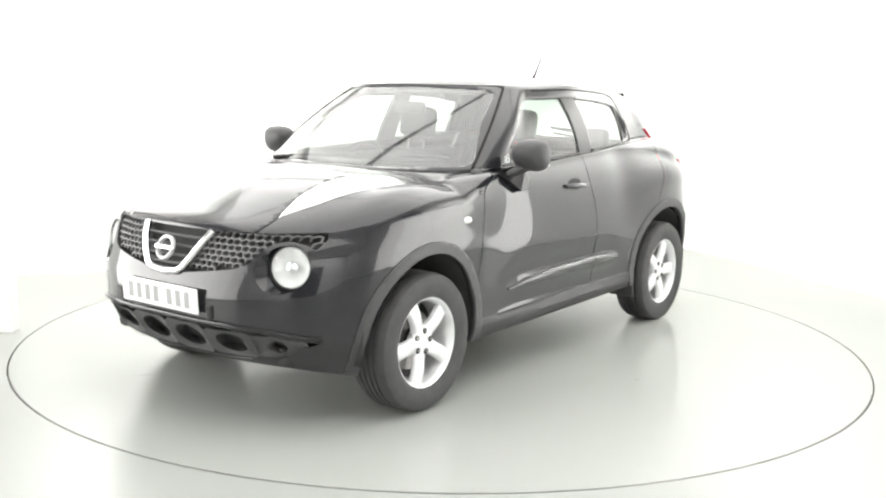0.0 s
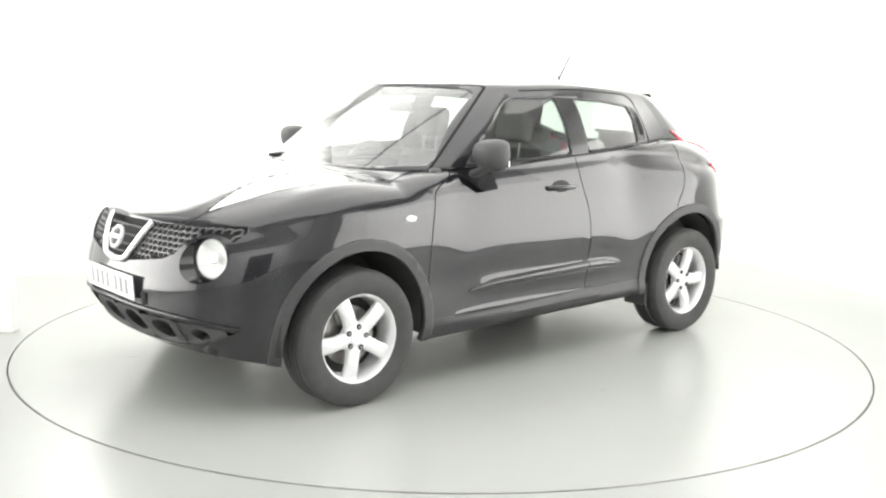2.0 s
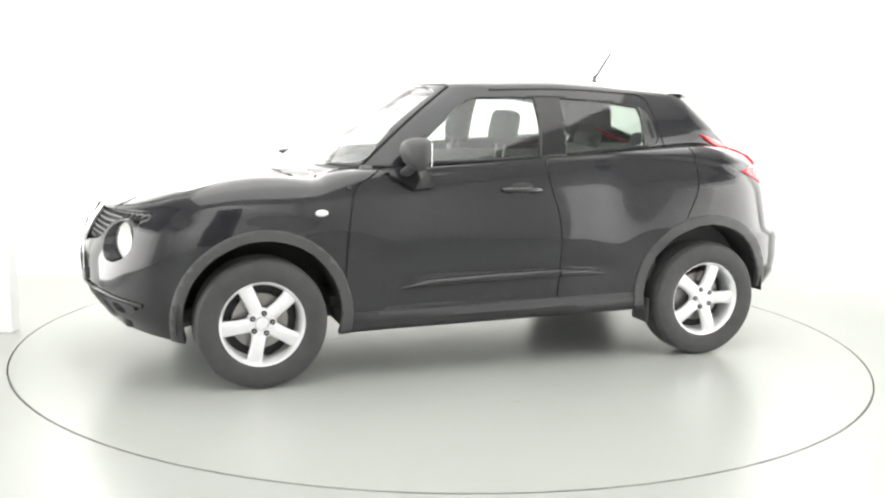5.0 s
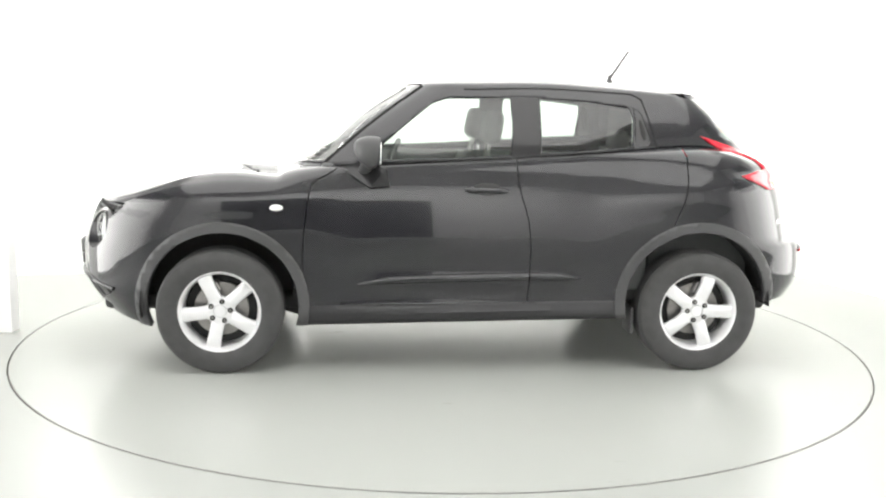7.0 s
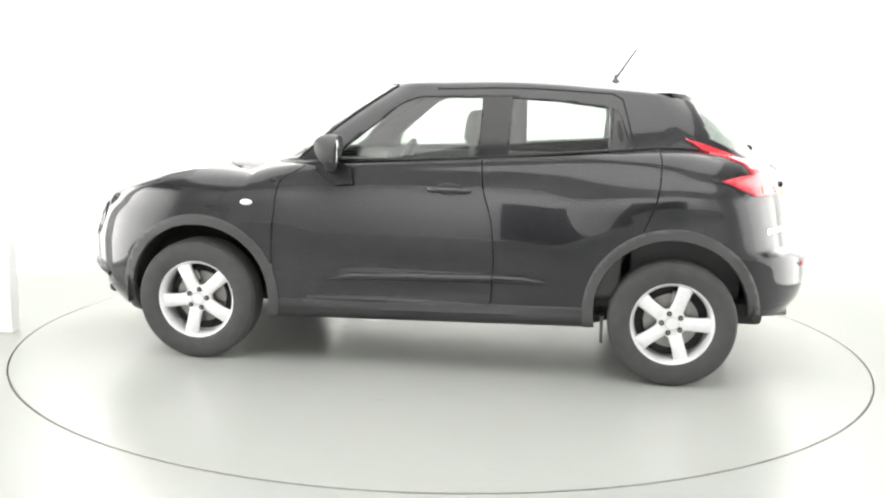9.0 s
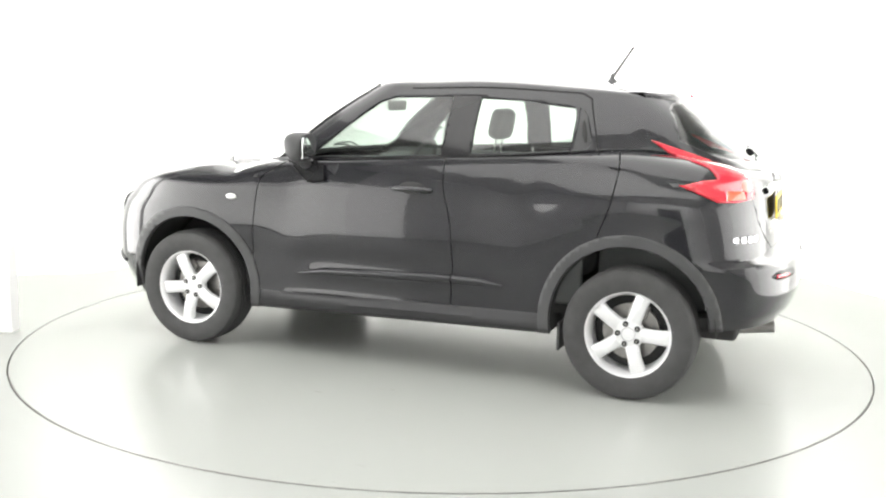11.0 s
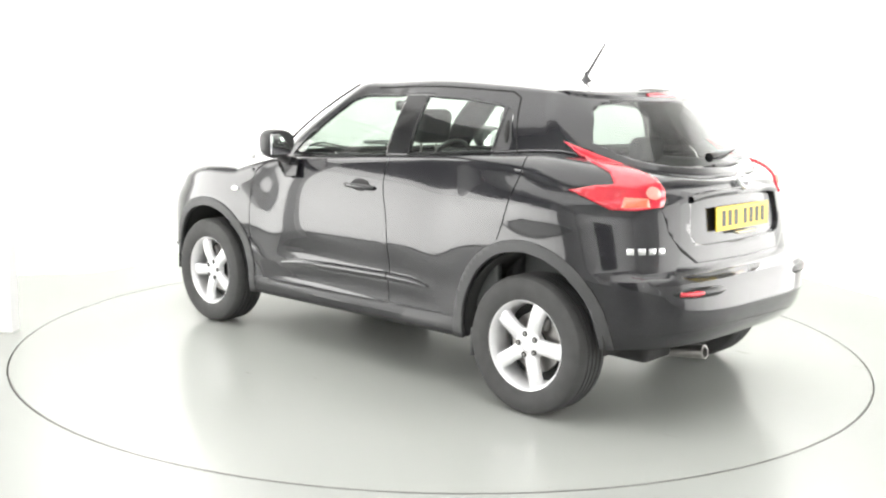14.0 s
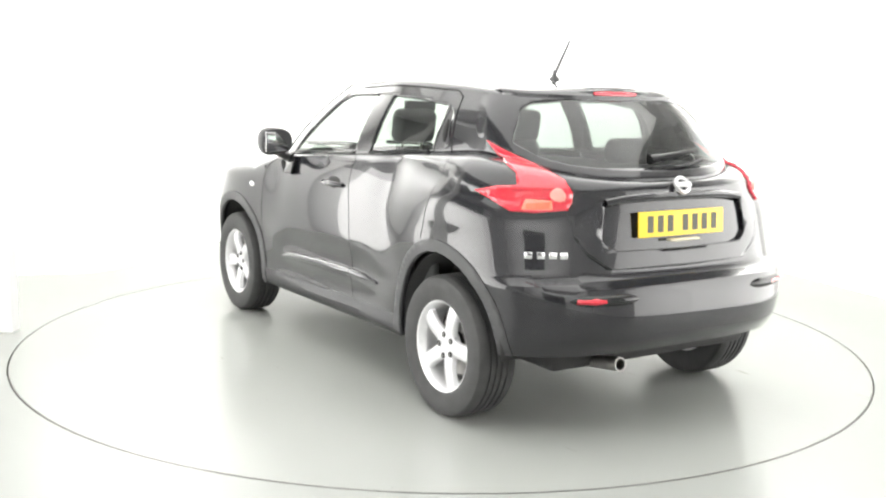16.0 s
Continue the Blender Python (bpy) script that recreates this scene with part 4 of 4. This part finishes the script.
    # wipers, corner trims, plate lamp, dark bars for the shaded bumper slots
    for y0, y1 in ((0.05, 0.55), (-0.5, -0.02)):
        wp = part("windscreen_wiper", tube([(0.93, y0, 1.088), (0.86, (y0 + y1) / 2, 1.118), (0.80, y1, 1.128)], [0.012, 0.009, 0.006], 8), GLOSS_BLACK, car, "black windscreen wiper")
        part("wiper_blade", tube([(0.90, y0 - 0.05, 1.092), (0.815, (y0 + y1) / 2, 1.135), (0.76, y1 + 0.03, 1.14)], 0.006, 6), GLOSS_BLACK, wp)
    for s in (1, -1):
        part("wing_corner_trim", tube([(0.80, s * 0.80, 1.0), (0.83, s * 0.815, 0.985), (0.86, s * 0.818, 0.975)], [0.012, 0.022, 0.014], 10), GLOSS_BLACK, car, "black trim at the windscreen corner")
        p, q = nose_point(s * 0.30, 0.545, 0.0), nose_point(s * 0.30, 0.49, 0.0)
        part("bumper_slot_shade", tube([p, q], 0.016, 8), CAVITY, car)
        part("window_seal", tube([(0.53, s * 0.757, 1.1), (0.1, s * 0.775, 1.118), (-0.235, s * 0.772, 1.138)], 0.008, 8), GLOSS_BLACK, car)
        part("window_seal", tube([(-0.4, s * 0.764, 1.15), (-0.65, s * 0.752, 1.168), (-0.91, s * 0.722, 1.188)], 0.008, 8), GLOSS_BLACK, car)
    part("plate_lamp_bar", bm_box(-1.9, -1.87, -0.09, 0.09, 0.845, 0.856, 0.004), mat("ivory_plastic", (0.6, 0.55, 0.4), 0.4, vary=0.05), car)
    part("rear_fog_lamp", bm_box(-1.945, -1.91, -0.08, 0.08, 0.405, 0.44, 0.01), RED, car, "dark red fog lamp low on the bumper")
    # black lip above the lower intake
    lip = curve((0.0, 0.478), (0.3, 0.474), (0.52, 0.462), (0.7, 0.43), (0.8, 0.40))
    pts = [nose_point(y, lip(abs(y)), 0.003) for y in np.linspace(-0.73, 0.73, 37)]
    part("bumper_lip", tube(pts, 0.011, 8), GLOSS_BLACK, car, "black lip above the lower air intake")
    # seal round the windscreen
    left = [Vector(cabin_line(("f", 1.12), h)) for h in np.linspace(0.03, 0.97, 9)]
    top = [Vector(cabin_line(("f", u), 1.0)) + Vector((0.0, 0, -0.005)) for u in np.linspace(1.0, 0.0, 8)]
    half = left + top
    full = half + [Vector((p.x, -p.y, p.z)) for p in reversed(half[:-1])]
    part("windscreen_seal", tube(full, 0.0075, 8), SEAL, car, "black rubber seal round the windscreen")
    # door frame joints and the handles hidden in the rear pillars
    for s in (1, -1):
        path = [("s", u, 0.945) for u in np.linspace(0.06, 0.84, 12)] + [("s", 0.88, h) for h in (0.86, 0.6, 0.35, 0.1, 0.0)]
        pts = [Vector(cabin_line((zone, u), h)) for zone, u, h in path]
        part("door_frame_joint", tube([Vector((p.x, s * p.y, p.z)) for p in pts], 0.0042, 6), SEAL, car)
        pts = [Vector(cabin_line(("s", 0.845), h)) for h in (0.16, 0.27, 0.40, 0.5)]
        part("rear_door_handle", tube([Vector((p.x, s * p.y, p.z)) for p in pts], [0.006, 0.014, 0.012, 0.005], 8), CAVITY, car, "black handle hidden in the rear pillar")
    # wiper cowl
    pts = [(0.91 - 0.5 * (abs(y) / 0.9) ** 3, y, base_z(0.9) + 0.012) for y in np.linspace(-0.6, 0.6, 13)]
    part("windscreen_cowl", tube(pts, 0.03, 8, flat=0.5), SEAL, car, "black wiper cowl below the windscreen")


def seat(car, y, name="front_seat"):
    bm = bmesh.new()
    box(bm, -0.25, 0.25, -0.25, 0.25, 0.0, 0.16, 0.05, m=pose(0.25, y, 0.42, 0, -6, 0))
    s = part(name, bm, TRIM, car, "dark grey cloth front seat")
    part("backrest", bm_box(-0.07, 0.07, -0.24, 0.24, 0.0, 0.62, 0.055, m=pose(0.0, y, 0.5, 0, -16, 0)), TRIM, s)
    part("headrest", bm_box(-0.05, 0.05, -0.13, 0.13, 0.0, 0.19, 0.045, m=pose(-0.17, y, 1.185, 0, -10, 0)), TRIM, s)
    for d in (-0.06, 0.06):
        part("headrest_post", tube([(-0.155, y + d, 1.06), (-0.175, y + d, 1.22)], 0.006, 8), STEEL, s)


def interior(car):
    seat(car, 0.37)
    seat(car, -0.37)
    b = part("rear_bench", bm_box(-0.25, 0.25, -0.6, 0.6, 0, 0.16, 0.05, m=pose(-0.66, 0, 0.46, 0, -6, 0)), TRIM, car, "dark grey cloth rear bench")
    part("backrest", bm_box(-0.07, 0.07, -0.6, 0.6, 0, 0.56, 0.055, m=pose(-0.93, 0, 0.55, 0, -18, 0)), TRIM, b)
    for y in (-0.36, 0.36):
        part("headrest", bm_box(-0.045, 0.045, -0.13, 0.13, 0.0, 0.13, 0.04, m=pose(-1.1, y, 1.12, 0, -10, 0)), TRIM, b)
    bm = bm_box(0.5, 0.93, -0.68, 0.68, 0.62, 1.03, 0.08)
    d = part("dashboard", bm, DASH, car, "dark grey dashboard")
    bm = bm_box(0.46, 0.6, -0.55, -0.2, 0.98, 1.075, 0.04)
    part("instrument_hood", bm, DASH, d)
    m = Matrix.Translation((0.37, -0.37, 0.99)) @ Matrix.Rotation(radians(-24), 4, "Y")
    bm = lathe([(0.185 + 0.015 * math.cos(a), 0.015 * math.sin(a)) for a in np.linspace(0, 2 * math.pi, 9)[:-1]], 40, "x", True)
    bmesh.ops.transform(bm, matrix=m, verts=bm.verts)
    w = part("steering_wheel", bm, PLASTIC, car, "black steering wheel")
    part("wheel_hub", bm_box(-0.01, 0.04, -0.06, 0.06, -0.06, 0.05, 0.02, m=m), PLASTIC, w)
    part("wheel_spoke", bm_box(0.0, 0.015, -0.18, 0.18, -0.015, 0.015, 0.005, m=m), PLASTIC, w)
    part("wheel_spoke", bm_box(0.0, 0.015, -0.015, 0.015, -0.18, 0.0, 0.005, m=m), PLASTIC, w)
    bm = bm_box(-0.015, 0.015, -0.11, 0.11, -0.03, 0.03, 0.012, m=pose(0.36, 0, 1.38))
    part("interior_mirror", bm, PLASTIC, car, "black interior mirror")
    part("cabin_floor", bm_box(-1.7, 0.9, -0.72, 0.72, 0.37, 0.42), CAVITY, car)
    for s in (1, -1):
        part("door_lining", bm_box(-1.0, 0.75, s * 0.70, s * 0.74, 0.42, 1.09, 0.015), DASH, car, "dark grey door lining")
        part("boot_lining", bm_box(-1.62, -1.05, s * 0.56, s * 0.6, 0.42, 1.14, 0.015), DASH, car)
    part("parcel_shelf", bm_box(-1.66, -1.08, -0.56, 0.56, 1.0, 1.02, 0.005), TRIM, car, "black parcel shelf")
    part("roof_lining", bm_box(-1.2, 0.1, -0.48, 0.48, 1.455, 1.475, 0.01), mat("pale_roof_lining", (0.35, 0.35, 0.34), 0.9, vary=0.08), car, "grey roof lining")


def build_car():
    car = new("car")
    tagged(car, "gloss black compact crossover car with silver alloy wheels", "car")
    cabin = oriented(cabin_shell())
    fd, rd, bumper = car_body(car, cabin)
    car_cabin(car, cabin)
    for x, y in WHEELS:
        wheel(car, x, y, 1, 24.5 if x > 0 else -19)
        wheel(car, x, -y, -1, 25)
    details(car, fd, rd, bumper)
    interior(car)
    return car


studio()
TURNTABLE = turntable()
CAR = build_car()

# seconds and heading of the car on the turntable
HEADING = [(0, 233.14), (0.5, 231.08), (1, 228.06), (1.5, 224.58), (2, 220.97), (3, 213.9), (4, 206.74), (5.25, 198.0), (6.5, 189.28), (7.5, 182.2), (9, 171.85),
           (10.25, 163.3), (11.5, 154.7), (12.5, 147.7), (13.5, 140.64), (14.5, 133.53), (15.25, 128.2), (16, 122.87)]


def motions():
    rows, table = [], []
    for t, a in HEADING:
        m = Matrix.Rotation(radians(a), 4, "Z")
        rows.append((t, m @ Matrix.Translation((-0.035, -0.015, 0))))
        table.append((t, m))
    walk(CAR, rows)
    walk(TURNTABLE, table)


motions()
